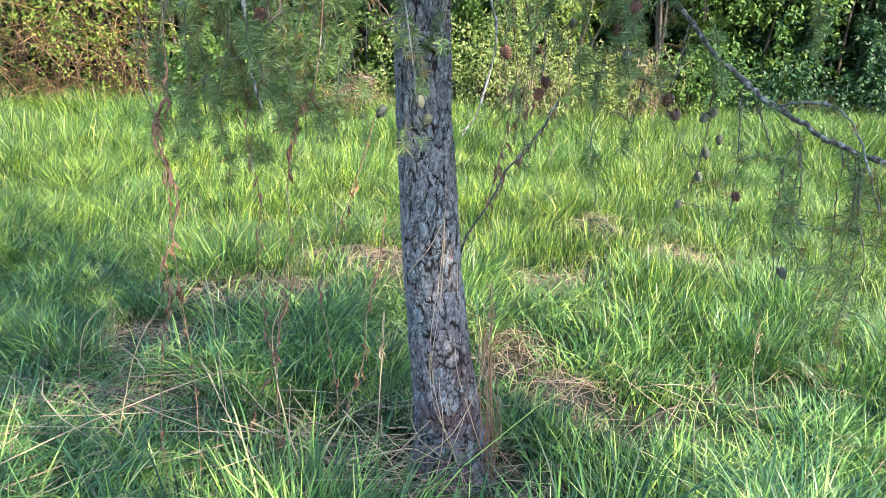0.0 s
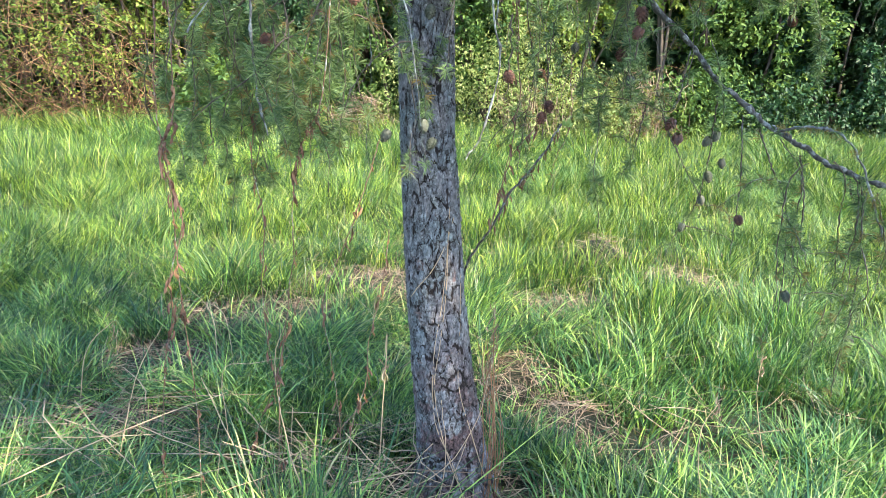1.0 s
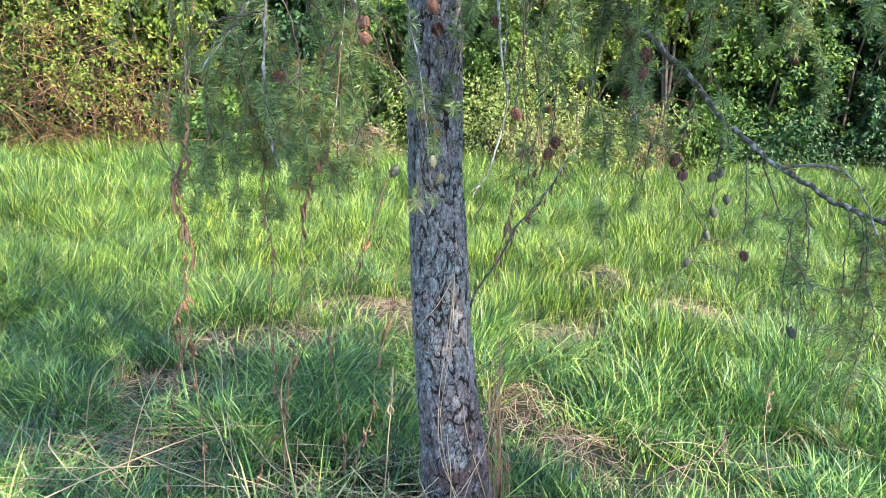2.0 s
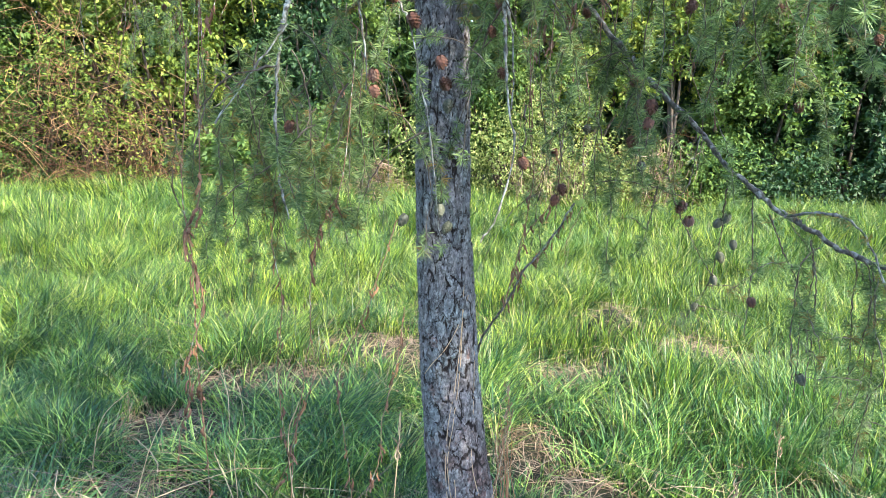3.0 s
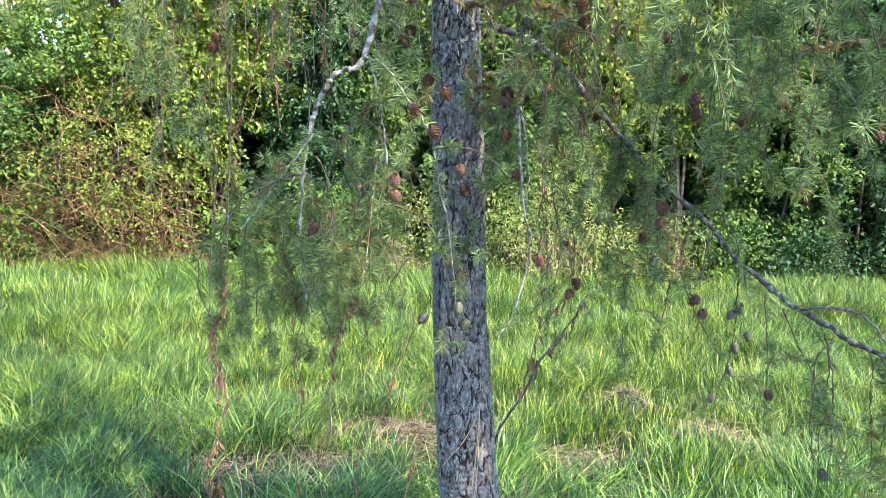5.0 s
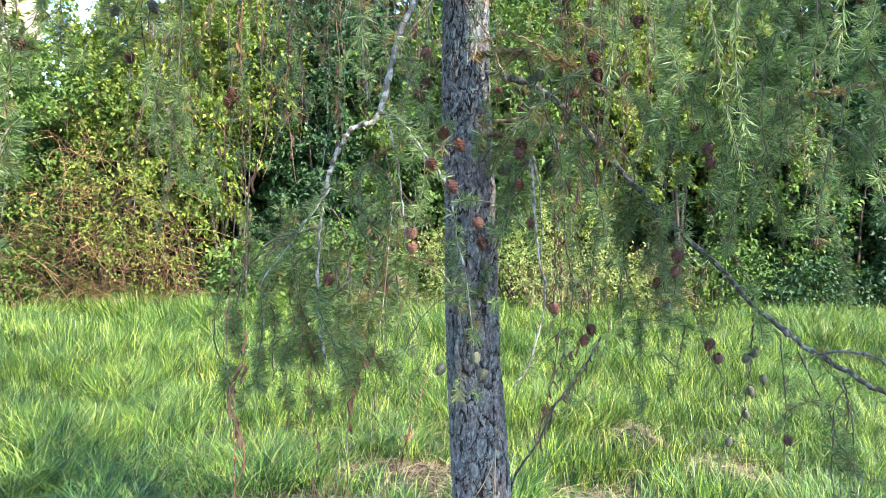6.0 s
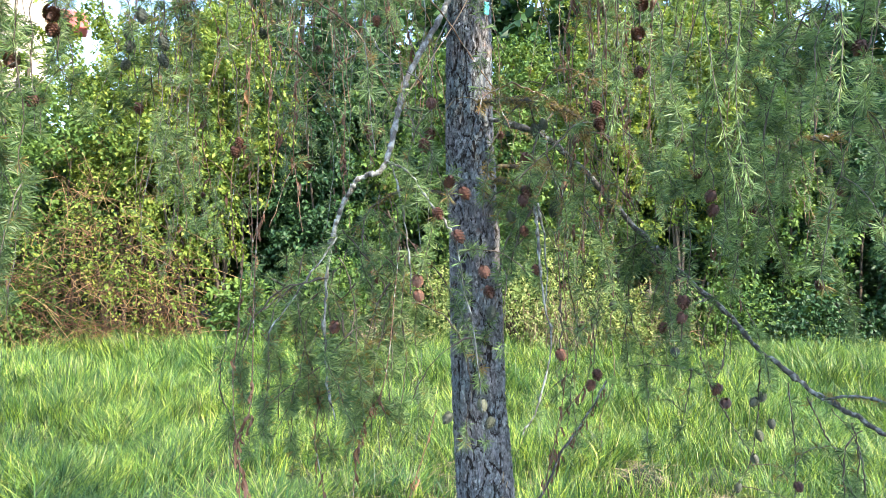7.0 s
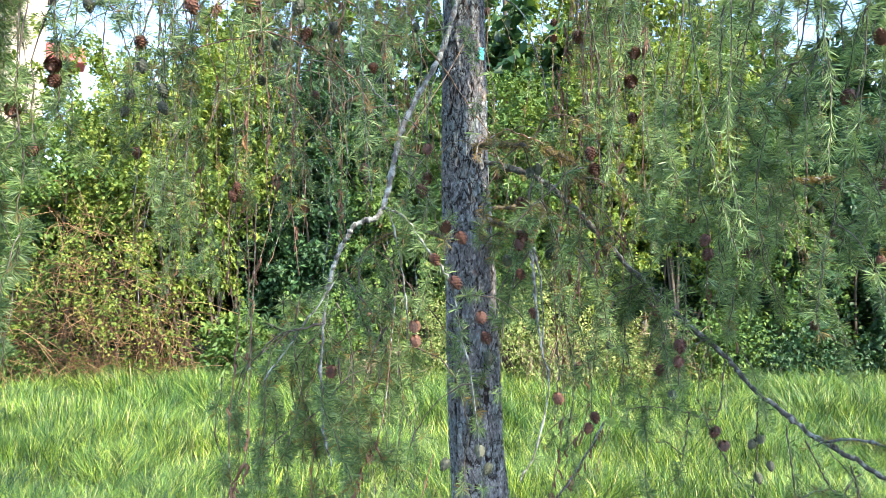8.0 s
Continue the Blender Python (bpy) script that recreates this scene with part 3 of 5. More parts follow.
def make_trunk(tree, base):
    sides, z = 172, np.concatenate([np.arange(-0.06, 2.62, 0.0052), np.linspace(2.65, 9.0, 60)])
    c, r = trunk_at(z)
    th = np.linspace(0, 2 * np.pi, sides, endpoint=False)[None]
    Z = np.repeat(z[:, None], sides, 1)
    wob = 0.5 * (vnoise(th * 3 + 0 * Z, Z * 9, 31) - 0.5) + 0.25 * (vnoise(np.cos(th) * 9 + 40, Z * 30 + np.sin(th) * 9, 32) - 0.5)
    cols = 15
    u, v = th / (2 * np.pi) * cols + wob * 1.5 + 0 * Z, Z / 0.078 + 1.5 * (vnoise(np.cos(th) * 4 + 9, Z * 12 + np.sin(th) * 4, 33) - 0.5)
    jag = vnoise(np.cos(th) * 15 + 60, Z * 60 + np.sin(th) * 15, 36) - 0.5 + 0.6 * (vnoise(np.cos(th) * 55 + 80, Z * 130 + np.sin(th) * 55, 37) - 0.5)
    u, v = u + 0.17 * jag, v + 0.15 * (vnoise(np.cos(th) * 30 + 15, Z * 70 + np.sin(th) * 30, 39) - 0.5)
    d, tone = cracks(u, v, cols)
    d2, tone2 = cracks(u * 2 + 0.37, v * 1.7 + 5.1, cols * 2)
    strength = np.clip((2.9 - Z) / 0.6, 0.15, 1.0)
    plate = np.clip((d - 0.005) / 0.075, 0, 1)
    plate = plate * plate * (3 - 2 * plate)
    small = np.clip(d2 / 0.25, 0, 1)
    fine = vnoise(np.cos(th) * 70 + 100, Z * 160 + np.sin(th) * 70, 34)
    scale = vnoise(np.cos(th) * 30 + 20, Z * 45 + np.sin(th) * 30, 38)
    ridge = strength * ((0.0085 - 0.003 * np.clip((Z - 1.05) / 0.6, 0, 1)) * plate + (0.0022 + 0.003 * np.clip((Z - 1.05) / 0.6, 0, 1)) * small + 0.004 * (tone - 0.5) + 0.0026 * (tone2 - 0.5) + 0.0030 * fine + 0.003 * scale - 0.0095)
    flare = 1 + 0.09 * np.exp(-np.maximum(Z, 0) / 0.07) * (0.5 + 0.8 * np.cos(th * 3 + 0.9) ** 2)
    lump = 1 + 0.035 * (vnoise(np.cos(th) * 1.4 + 7, Z * 5 + np.sin(th) * 1.4, 35) - 0.5)
    R = r[:, None] * flare * lump + ridge
    # stubs of shed limbs
    for sz, sth, h in ((1.807, -0.55, 0.012), (1.69, -0.9, 0.008), (0.62, -1.5, 0.005), (2.18, -2.0, 0.008)):
        ang = np.angle(np.exp(1j * (th - sth)))
        R = R + h * np.exp(-((ang * r[:, None]) ** 2 + (Z - sz) ** 2) / 0.00025)
    X = np.stack([c[:, None, 0] + R * np.cos(th), c[:, None, 1] + R * np.sin(th), Z], -1)
    g = Geo()
    i = np.arange(len(z) - 1)[:, None] * sides
    j, k = np.arange(sides)[None], (np.arange(sides)[None] + 1) % sides
    g.add(X, np.stack([i + j, i + k, i + sides + k, i + sides + j], -1).reshape(-1, 4))
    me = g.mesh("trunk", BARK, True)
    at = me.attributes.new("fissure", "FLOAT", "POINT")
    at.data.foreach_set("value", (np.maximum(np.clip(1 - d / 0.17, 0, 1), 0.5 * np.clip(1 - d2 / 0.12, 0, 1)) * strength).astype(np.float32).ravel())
    return part("trunk", me, tree, "leaning grey larch trunk with fissured scaly bark", base=base)


def tufts(geo, rng, pts, n, length, spread=1.0, width=0.0014):
    """Rosettes of needles at the given places: each a wide star about its own axis."""
    pts = np.asarray(pts, dtype=float)
    m = len(pts)
    if not m:
        return
    ax = unit(np.stack([rng.normal(0, 1, m), rng.normal(0, 1, m), rng.normal(-0.1, 0.6, m)], -1))
    u = unit(np.cross(ax, rng.normal(0, 1, (m, 3))))
    v = np.cross(ax, u)
    idx = np.repeat(np.arange(m), n)
    k = len(idx)
    turn, open_ = rng.uniform(0, 2 * np.pi, k), np.clip(rng.uniform(0.75, 1.35, m)[idx] * spread + rng.normal(0, 0.22, k), 0.1, 1.9)
    d = ax[idx] * np.cos(open_)[:, None] + (u[idx] * np.cos(turn)[:, None] + v[idx] * np.sin(turn)[:, None]) * np.sin(open_)[:, None]
    needles(geo, rng, pts[idx], d, length * (rng.uniform(0.65, 1.2, m)[idx] * rng.uniform(0.75, 1.1, k)), width)


def needles(geo, rng, p, d, ln, width):
    """Each needle: a narrow blade, broadest low down, that bends a little under its weight."""
    n = len(p)
    side = unit(np.cross(d, rng.normal(0, 1, (n, 3)))) * width * 0.5
    mid = p + d * ln[:, None] * 0.55 + np.array([0, 0, -0.02]) * ln[:, None]
    tip = p + d * ln[:, None] + np.array([0, 0, -0.12]) * ln[:, None]
    v = np.stack([mid - side, tip, p + side * 0.8], 1)
    geo.add(v, np.arange(n * 3).reshape(n, 3))


def hang(rng, p0, d0, length, step=0.02, pull=0.17, wander=0.16):
    """A hanging twig: it leaves along d0 and turns down by its own weight."""
    p, d = np.array(p0, dtype=float), unit(np.array(d0, dtype=float))
    out = [p.copy()]
    drift = rng.normal(0, 1, 3) * wander * 0.35
    for _ in range(max(3, int(length / step))):
        d = unit(d + np.array([0, 0, -pull]) + rng.normal(0, wander, 3) * 0.7 + drift * 0.12)
        p = p + d * step
        out.append(p.copy())
    return np.array(out)


def cone_mesh(name, material, opened):
    rng = np.random.default_rng(5)
    g = Geo()
    rows, L, W = 8, 0.0265, 0.0102
    prof = lambda s: W * (np.sin(np.pi * np.clip(0.17 + 0.74 * s, 0, 1)) ** 0.75)
    ring = np.linspace(0, 2 * np.pi, 8, endpoint=False)
    s = np.linspace(0, 1, 6)
    core = np.stack([0.72 * prof(s)[:, None] * np.cos(ring), 0.72 * prof(s)[:, None] * np.sin(ring), np.repeat((-L * s)[:, None], 8, 1)], -1)
    i, j = np.arange(5)[:, None] * 8, np.arange(8)[None]
    g.add(core, np.stack([i + j, i + (j + 1) % 8, i + 8 + (j + 1) % 8, i + 8 + j], -1).reshape(-1, 4))
    for k in range(rows):
        f = (k + 0.5) / rows
        n = 7 if 0.15 < f < 0.85 else 5
        for q in range(n):
            a = 2 * np.pi * (q + 0.5 * (k % 2)) / n
            r0, z0 = prof(f) * 0.8, -L * f * 0.86 + 0.003
            out, tan = np.array([math.cos(a), math.sin(a), 0]), np.array([-math.sin(a), math.cos(a), 0])
            w, l, o = 3.3 * prof(f) / n, 0.0062, (0.0040 if opened else 0.0016)
            b = out * r0 * 0.9 + [0, 0, z0]
            tip = out * (r0 + o + 0.0012) + [0, 0, z0 - l]
            g.add([b - tan * w * 0.6, b + tan * w * 0.6, (b + tip) / 2 + tan * w * 0.75 + out * 0.001, tip, (b + tip) / 2 - tan * w * 0.75 + out * 0.001],
                  [[0, 1, 2, 3, 4]])
    return g.mesh(name, material)


CONE_R, CONE_G = cone_mesh("cone", CONE_BROWN, True), cone_mesh("cone_unripe", CONE_GREEN, False)


def put_cone(rng, parent, at, ripe=None, flip=None):
    ripe = rng.random() < 0.6 if ripe is None else ripe
    flip = rng.random() < 0.5 if flip is None else flip
    m = pose(*at, rng.uniform(-30, 30) + (180 if flip else 0), rng.uniform(-30, 30), rng.uniform(0, 360))
    m = m @ Matrix.Scale(rng.uniform(0.95, 1.25), 4)
    part("cone", CONE_R if ripe else CONE_G, parent, "ripe red-brown larch cone" if ripe else "unripe grey-green larch cone", m=m)


class Limb:
    """One limb of the larch: its wood, hanging twigs, needles and cones."""

    def __init__(self, tree, base, rng, path, r0, r1, wood, label, crook=0.0011, star=(22, 0.0014)):
        self.star = star
        self.rng, self.green, self.new, self.old = rng, Geo(), Geo(), Geo()
        self.path = smooth_path(path, 14 * len(path))
        bend = np.cumsum(rng.normal(0, crook, self.path.shape), 0)
        self.path += bend - np.linspace(0, 1, len(bend))[:, None] * bend[-1]
        g = Geo()
        n = len(self.path)
        rad = np.linspace(r0, r1, n) * (1 + 0.16 * np.clip(rng.normal(0, 1, n), -1.5, 2) + 0.35 * (rng.random(n) < 0.18))
        tube(g, self.path, rad, 8)
        self.ob = part("branch", g.mesh("branch", wood, True), tree, label, base=base)

    def at(self, f):
        return self.path[min(int(f * (len(self.path) - 1)), len(self.path) - 1)]

    def twig(self, pts, r=0.0022, wood=None, fullness=1.0, fresh=0.0, stale=0.0, length=0.030):
        pts = np.asarray(pts)
        rng = self.rng
        g = Geo()
        k = len(pts)
        pts = pts + rng.normal(0, 0.0006 + 0.25 * r, pts.shape) * (np.arange(k) > 0)[:, None]
        n, width = self.star
        rad = np.linspace(r, r * 0.45, k) * (0.8 + 0.25 * rng.random(k) + 0.7 * (rng.random(k) < 0.3))
        tube(g, pts, rad, 5)
        part("twig", g.mesh("twig", wood or TWIG, True), self.ob)
        seg = np.linalg.norm(np.diff(pts, axis=0), axis=1)
        want = int(seg.sum() / 0.0078 * fullness)
        if want:
            u = np.sort(rng.random(want)) ** 0.9
            gaps = vnoise(u * seg.sum() * 16 + rng.uniform(0, 99), np.zeros(want), 44)
            u = u[gaps > rng.uniform(0.18, 0.5)]
            want = len(u)
            f = u * (k - 1)
            i = np.minimum(f.astype(int), k - 2)
            q = pts[i] + (pts[i + 1] - pts[i]) * (f - i)[:, None]
            pick = rng.random(want)
            tufts(self.green, rng, q[pick > fresh + stale], n, length, 1.0, width)
            tufts(self.new, rng, q[pick < fresh], n, length, 1.0, width)
            tufts(self.old, rng, q[(pick >= fresh) & (pick < fresh + stale)], n, length * 0.9, 1.0, width)
        return pts

    def brush(self, pts, dense=260):
        """A long shoot with single needles all along it."""
        pts = np.asarray(pts)
        g = Geo()
        tube(g, pts, np.linspace(0.0016, 0.0008, len(pts)), 5)
        part("shoot", g.mesh("shoot", TWIG, True), self.ob)
        n = int(np.linalg.norm(np.diff(pts, axis=0), axis=1).sum() * dense * 2)
        f = self.rng.random(n) * (len(pts) - 1.001)
        i = f.astype(int)
        q = pts[i] + (pts[i + 1] - pts[i]) * (f - i)[:, None]
        d = unit(unit(pts[i + 1] - pts[i]) * 0.75 + self.rng.normal(0, 0.55, (n, 3)))
        needles(self.new, self.rng, q, d, 0.03 * self.rng.uniform(0.6, 1.1, n), 0.0018)

    def moss(self, f0, f1):
        """Short brown fur along the limb."""
        p = self.path[int(f0 * len(self.path)):int(f1 * len(self.path))]
        tufts(self.old, self.rng, np.repeat(p, 6, 0) + self.rng.normal(0, 0.005, (6 * len(p), 3)), 10, 0.013, 1.3, 0.0016)

    def curtain(self, count, f0, f1, lo, hi, fullness=1.0, fresh=0.12, stale=0.05, side=True, wood=None, cones=0.3):
        """Twigs hanging from the limb between two of its fractions, of lengths lo to hi."""
        rng = self.rng
        for _ in range(count):
            p0 = self.at(rng.uniform(f0, f1)) + rng.normal(0, 0.01, 3)
            d0 = (rng.normal(0, 0.7), rng.normal(0, 0.7), rng.uniform(-0.9, 0.1))
            ln = rng.uniform(lo, hi)
            t = self.twig(hang(rng, p0, d0, ln), rng.uniform(0.0014, 0.0024), wood, fullness, fresh, stale)
            if side:
                for _ in range(int(ln / 0.16)):
                    q = t[rng.integers(2, len(t) - 1)]
                    self.twig(hang(rng, q, (rng.normal(0, 0.8), rng.normal(0, 0.8), -0.5), rng.uniform(0.1, 0.34), wander=0.12), 0.0012, wood, fullness * 1.1, fresh, stale)
            while rng.random() < cones:
                q = t[rng.integers(3, len(t))]
                put_cone(rng, self.ob, q + rng.normal(0, 0.008, 3))

    def strands(self, count, f0, f1, lo, hi):
        """Bare old twigs that hang straight down."""
        rng = self.rng
        for _ in range(count):
            p0 = self.at(rng.uniform(f0, f1)) + rng.normal(0, 0.03, 3) * [1, 1, 0]
            t = hang(rng, p0, (rng.normal(0, 0.15), rng.normal(0, 0.15), -1), rng.uniform(lo, hi), step=0.035, pull=0.25, wander=0.13)
            self.twig(t, rng.uniform(0.0007, 0.0013), TWIG_GREY if rng.random() < 0.55 else TWIG_DEAD, 0.12 if rng.random() < 0.7 else 0.5, 0.1, 0.1)

    def string(self, x, y, top, zs, ripe, fullness=0.4):
        """A twig that hangs to a known place and bears cones at known heights."""
        rng = self.rng
        z = np.linspace(top, min(zs) - 0.05, 16)
        w = np.clip((z - min(zs)) / 0.3, 0, 1)
        pts = np.stack([x + 0.025 * np.sin(z * 9 + x * 20) * w + 0.004 * rng.normal(0, 1, 16), y + 0.025 * np.cos(z * 8 + y * 9) * w, z], -1)
        self.twig(pts, 0.0019, None, fullness)
        for i, q in enumerate(zs):
            put_cone(rng, self.ob, (x + rng.normal(0, 0.006), y - 0.008, q + 0.015), ripe, False)

    def done(self):
        for geo, mat, name, label in ((self.green, NEEDLE, "needles", ""), (self.new, NEEDLE_NEW_LIT, "young_lit_needles", "pale young larch needles, some toned as sunlit"),
                                      (self.old, NEEDLE_OLD, "yellow_needles", "yellowing larch needles")):
            if geo.n:
                part(name, geo.mesh(name, mat), self.ob, label)


def make_larch():
    rng = np.random.default_rng(21)
    base = (0.01, TRUNK_Y, 0)
    tree = thing("larch_tree", base, "leaning larch with grey fissured bark and drooping needled branches", "tree")
    make_trunk(tree, base)

    def limb(z, pts, r0=0.013, r1=0.004, wood=TWIG, label="drooping larch branch", crook=0.0011, star=(22, 0.0014)):
        c, _ = trunk_at(np.array([z]))
        return Limb(tree, base, rng, [tuple(c[0])] + list(pts), r0, r1, wood, label, crook=crook, star=star)

    # pale lichened fork that hangs in front of the trunk
    a = limb(2.5, [(-0.2, 2.2, 2.3), (-0.23, 2.1, 2.157), (-0.289, 1.95, 1.968), (-0.302, 1.89, 1.877), (-0.315, 1.83, 1.748), (-0.349, 1.83, 1.731), (-0.386, 1.83, 1.685),
                  (-0.419, 1.835, 1.623), (-0.438, 1.84, 1.567)], 0.0074, 0.0046, TWIG_GREY, "forked branch crusted with pale grey lichen")
    a.twig(smooth_path([(-0.438, 1.84, 1.567), (-0.447, 1.84, 1.487), (-0.449, 1.84, 1.413), (-0.448, 1.85, 1.338), (-0.446, 1.86, 1.262), (-0.43, 1.87, 1.18)], 30), 0.0038, TWIG_GREY, 0.18, 0.1)
    a.twig(smooth_path([(-0.423, 1.83, 1.586), (-0.452, 1.8, 1.531), (-0.494, 1.78, 1.466), (-0.55, 1.76, 1.38)], 14), 0.0028, TWIG_GREY, 0.6, 0.2)
    a.twig(smooth_path([(-0.315, 1.83, 1.748), (-0.302, 1.83, 1.736), (-0.286, 1.83, 1.68), (-0.274, 1.84, 1.613), (-0.267, 1.85, 1.551), (-0.261, 1.86, 1.464)], 20), 0.0026, TWIG_GREY, 0.7)
    b = smooth_path([(-0.315, 1.83, 1.751), (-0.267, 1.8, 1.727), (-0.227, 1.77, 1.677), (-0.177, 1.74, 1.613), (-0.159, 1.73, 1.584), (-0.14, 1.74, 1.488),
                     (-0.117, 1.76, 1.383), (-0.099, 1.85, 1.2), (-0.09, 1.93, 1.12)], 40)
    a.twig(b, 0.0024, TWIG_GREY, 0.9, 0.3)
    for p, ripe in (((-0.201, 1.74, 1.645), True), ((-0.159, 1.715, 1.60), True), ((-0.103, 1.75, 1.53), True), ((-0.094, 1.75, 1.488), True), ((-0.082, 1.75, 1.448), False),
                    ((-0.102, 1.93, 1.222), False), ((-0.077, 1.93, 1.18), False), ((-0.17, 1.88, 1.20), False), ((-0.244, 1.84, 1.505), True), ((-0.246, 1.84, 1.472), True),
                    ((-0.451, 1.97, 1.388), True), ((-0.407, 1.99, 1.357), True)):
        put_cone(rng, a.ob, p, ripe, False)
    a.twig(hang(rng, (-0.14, 1.74, 1.56), (1, 0, 0.3), 0.14), 0.0016, None, 0.8, 0.3)
    a.twig(hang(rng, (-0.117, 1.76, 1.383), (-1, -0.2, 0.1), 0.2), 0.0014, None, 0.8, 0.2)
    a.curtain(3, 0.25, 0.5, 0.12, 0.3, 1.0, 0.1, cones=0.35)
    for x, y, z0, ln in ((-0.43, 1.79, 1.35, 0.3), (-0.45, 1.78, 1.45, 0.4), (-0.52, 1.75, 1.42, 0.42), (-0.5, 1.8, 1.38, 0.36), (-0.47, 1.84, 1.4, 0.42), (-0.56, 1.78, 1.38, 0.34),
                         (-0.4, 1.85, 1.36, 0.3), (-0.6, 1.82, 1.4, 0.4), (-0.54, 1.86, 1.5, 0.5), (-0.36, 1.8, 1.5, 0.4), (-0.33, 1.86, 1.42, 0.36), (-0.57, 1.8, 1.32, 0.34),
                         (-0.48, 1.8, 1.28, 0.3), (-0.46, 1.9, 1.55, 0.5), (-0.38, 1.9, 1.6, 0.45), (-0.62, 1.78, 1.3, 0.3), (-0.5, 1.76, 1.5, 0.5), (-0.43, 1.74, 1.48, 0.42), (-0.3, 1.9, 1.35, 0.3), (-0.52, 1.86, 1.3, 0.34), (-0.42, 1.82, 1.25, 0.28), (-0.55, 1.9, 1.42, 0.45), (-0.48, 1.78, 1.4, 0.45), (-0.58, 1.84, 1.48, 0.5), (-0.4, 1.78, 1.42, 0.4)):
        a.twig(hang(rng, (x, y + 0.15, z0 + 0.06), (rng.normal(0, 0.4), rng.uniform(0, 0.3), -0.4), ln * rng.uniform(0.6, 1.1) + 0.06, wander=0.2), 0.0016, None, 1.25, 0.04, 0.12)
    for _ in range(16):
        p = (rng.uniform(-0.72, -0.24), rng.uniform(1.86, 2.1), rng.uniform(1.35, 1.62))
        a.twig(hang(rng, p, (rng.normal(0, 0.6), rng.normal(0, 0.3), -0.3), rng.uniform(0.25, 0.5), wander=0.2), 0.0016, None, 1.3, 0.03, 0.1)
    a.twig(smooth_path([(-0.427, 1.775, 1.5), (-0.47, 1.77, 1.49), (-0.53, 1.77, 1.47), (-0.6, 1.8, 1.4)], 14), 0.0022, TWIG, 1.2)
    a.done()

    # lichened twig right of the trunk
    c = limb(1.75, [(-0.034, 2.2, 1.743), (0.018, 2.06, 1.69)], 0.006, 0.0042, TWIG_MOSS, "short mossy branch stub", 0.0022)
    c.moss(0.1, 1.0)
    c.twig(smooth_path([(0.018, 2.05, 1.676), (0.025, 2.03, 1.593), (0.039, 2.02, 1.458), (0.06, 2.02, 1.351), (0.034, 2.02, 1.203), (-0.006, 2.0, 1.128)], 30), 0.0036, TWIG_GREY, 0.12)
    c.twig(smooth_path([(0.02, 2.04, 1.68), (0.04, 2.05, 1.6), (0.05, 2.06, 1.5), (0.045, 2.06, 1.42)], 14), 0.003, TWIG_GREY, 0.1)
    c.curtain(5, 0.3, 1.0, 0.15, 0.4, 1.0, cones=0.4)
    c.string(0.076, 2.02, 1.45, [1.314], True)
    c.done()

    # long branch that sweeps down on the right, with its hanging twigs
    d = limb(1.95, [(0.08, 2.25, 1.85), (0.299, 2.25, 1.64), (0.427, 2.25, 1.505), (0.537, 2.22, 1.395), (0.598, 2.16, 1.305), (0.708, 2.1, 1.226), (0.803, 2.06, 1.169),
                    (0.918, 2.02, 1.123), (1.05, 1.98, 1.08)], 0.0075, 0.005, TWIG_DARK, "long drooping branch with grey lichen", 0.0018)
    d.twig(smooth_path([(0.72, 2.09, 1.215), (0.767, 2.05, 1.232), (0.821, 2.0, 1.228), (0.866, 1.98, 1.182), (0.91, 1.97, 1.09), (0.95, 1.97, 1.0)], 22), 0.0042, TWIG_GREY, 0.7, 0.0, 0.5)
    for pts, full in (([(0.612, 2.2, 1.286), (0.647, 2.3, 1.167), (0.658, 2.35, 1.061), (0.644, 2.35, 0.978), (0.607, 2.35, 0.909), (0.587, 2.35, 0.858)], 0.5),
                      ([(0.655, 2.13, 1.247), (0.676, 2.13, 1.067), (0.677, 2.13, 0.9)], 0.35),
                      ([(0.688, 2.1, 1.218), (0.73, 2.1, 1.135), (0.776, 2.1, 1.052), (0.797, 2.1, 0.938), (0.811, 2.1, 0.75)], 0.4),
                      ([(0.781, 2.07, 1.165), (0.798, 2.05, 1.067), (0.807, 2.05, 0.955), (0.808, 2.05, 0.78)], 0.7),
                      ([(0.895, 2.0, 1.126), (0.921, 2.0, 0.979), (0.932, 2.0, 0.842), (0.929, 2.0, 0.62)], 1.3),
                      ([(0.461, 2.2, 1.294), (0.496, 2.2, 1.206), (0.556, 2.2, 1.104), (0.622, 2.25, 1.019)], 0.3),
                      ([(0.537, 2.22, 1.395), (0.507, 2.2, 1.251), (0.427, 2.2, 1.262), (0.338, 2.2, 1.273), (0.281, 2.2, 1.262)], 0.3),
                      ([(0.44, 2.2, 1.265), (0.431, 2.2, 1.203), (0.416, 2.2, 1.111), (0.396, 2.2, 1.08)], 1.0),
                      ([(0.50, 2.23, 1.43), (0.47, 2.21, 1.36), (0.461, 2.2, 1.294)], 0.6)):
        d.twig(smooth_path(pts, 14 * len(pts)), 0.0020, TWIG, full * 0.75, 0.05, 0.08)
    for x, y, z in ((0.74, 2.1, 1.2), (0.8, 2.06, 1.15), (0.84, 2.03, 1.16), (0.87, 2.0, 1.14), (0.9, 1.98, 1.1), (0.93, 1.99, 1.1), (0.96, 2.0, 1.1), (0.89, 2.04, 1.12)):
        d.twig(hang(rng, (x, y, z), (rng.normal(0, 0.5), rng.normal(0, 0.5), -0.5), rng.uniform(0.3, 0.62), step=0.012, wander=0.16), 0.0016, None, 0.6, 0.05, 0.18)
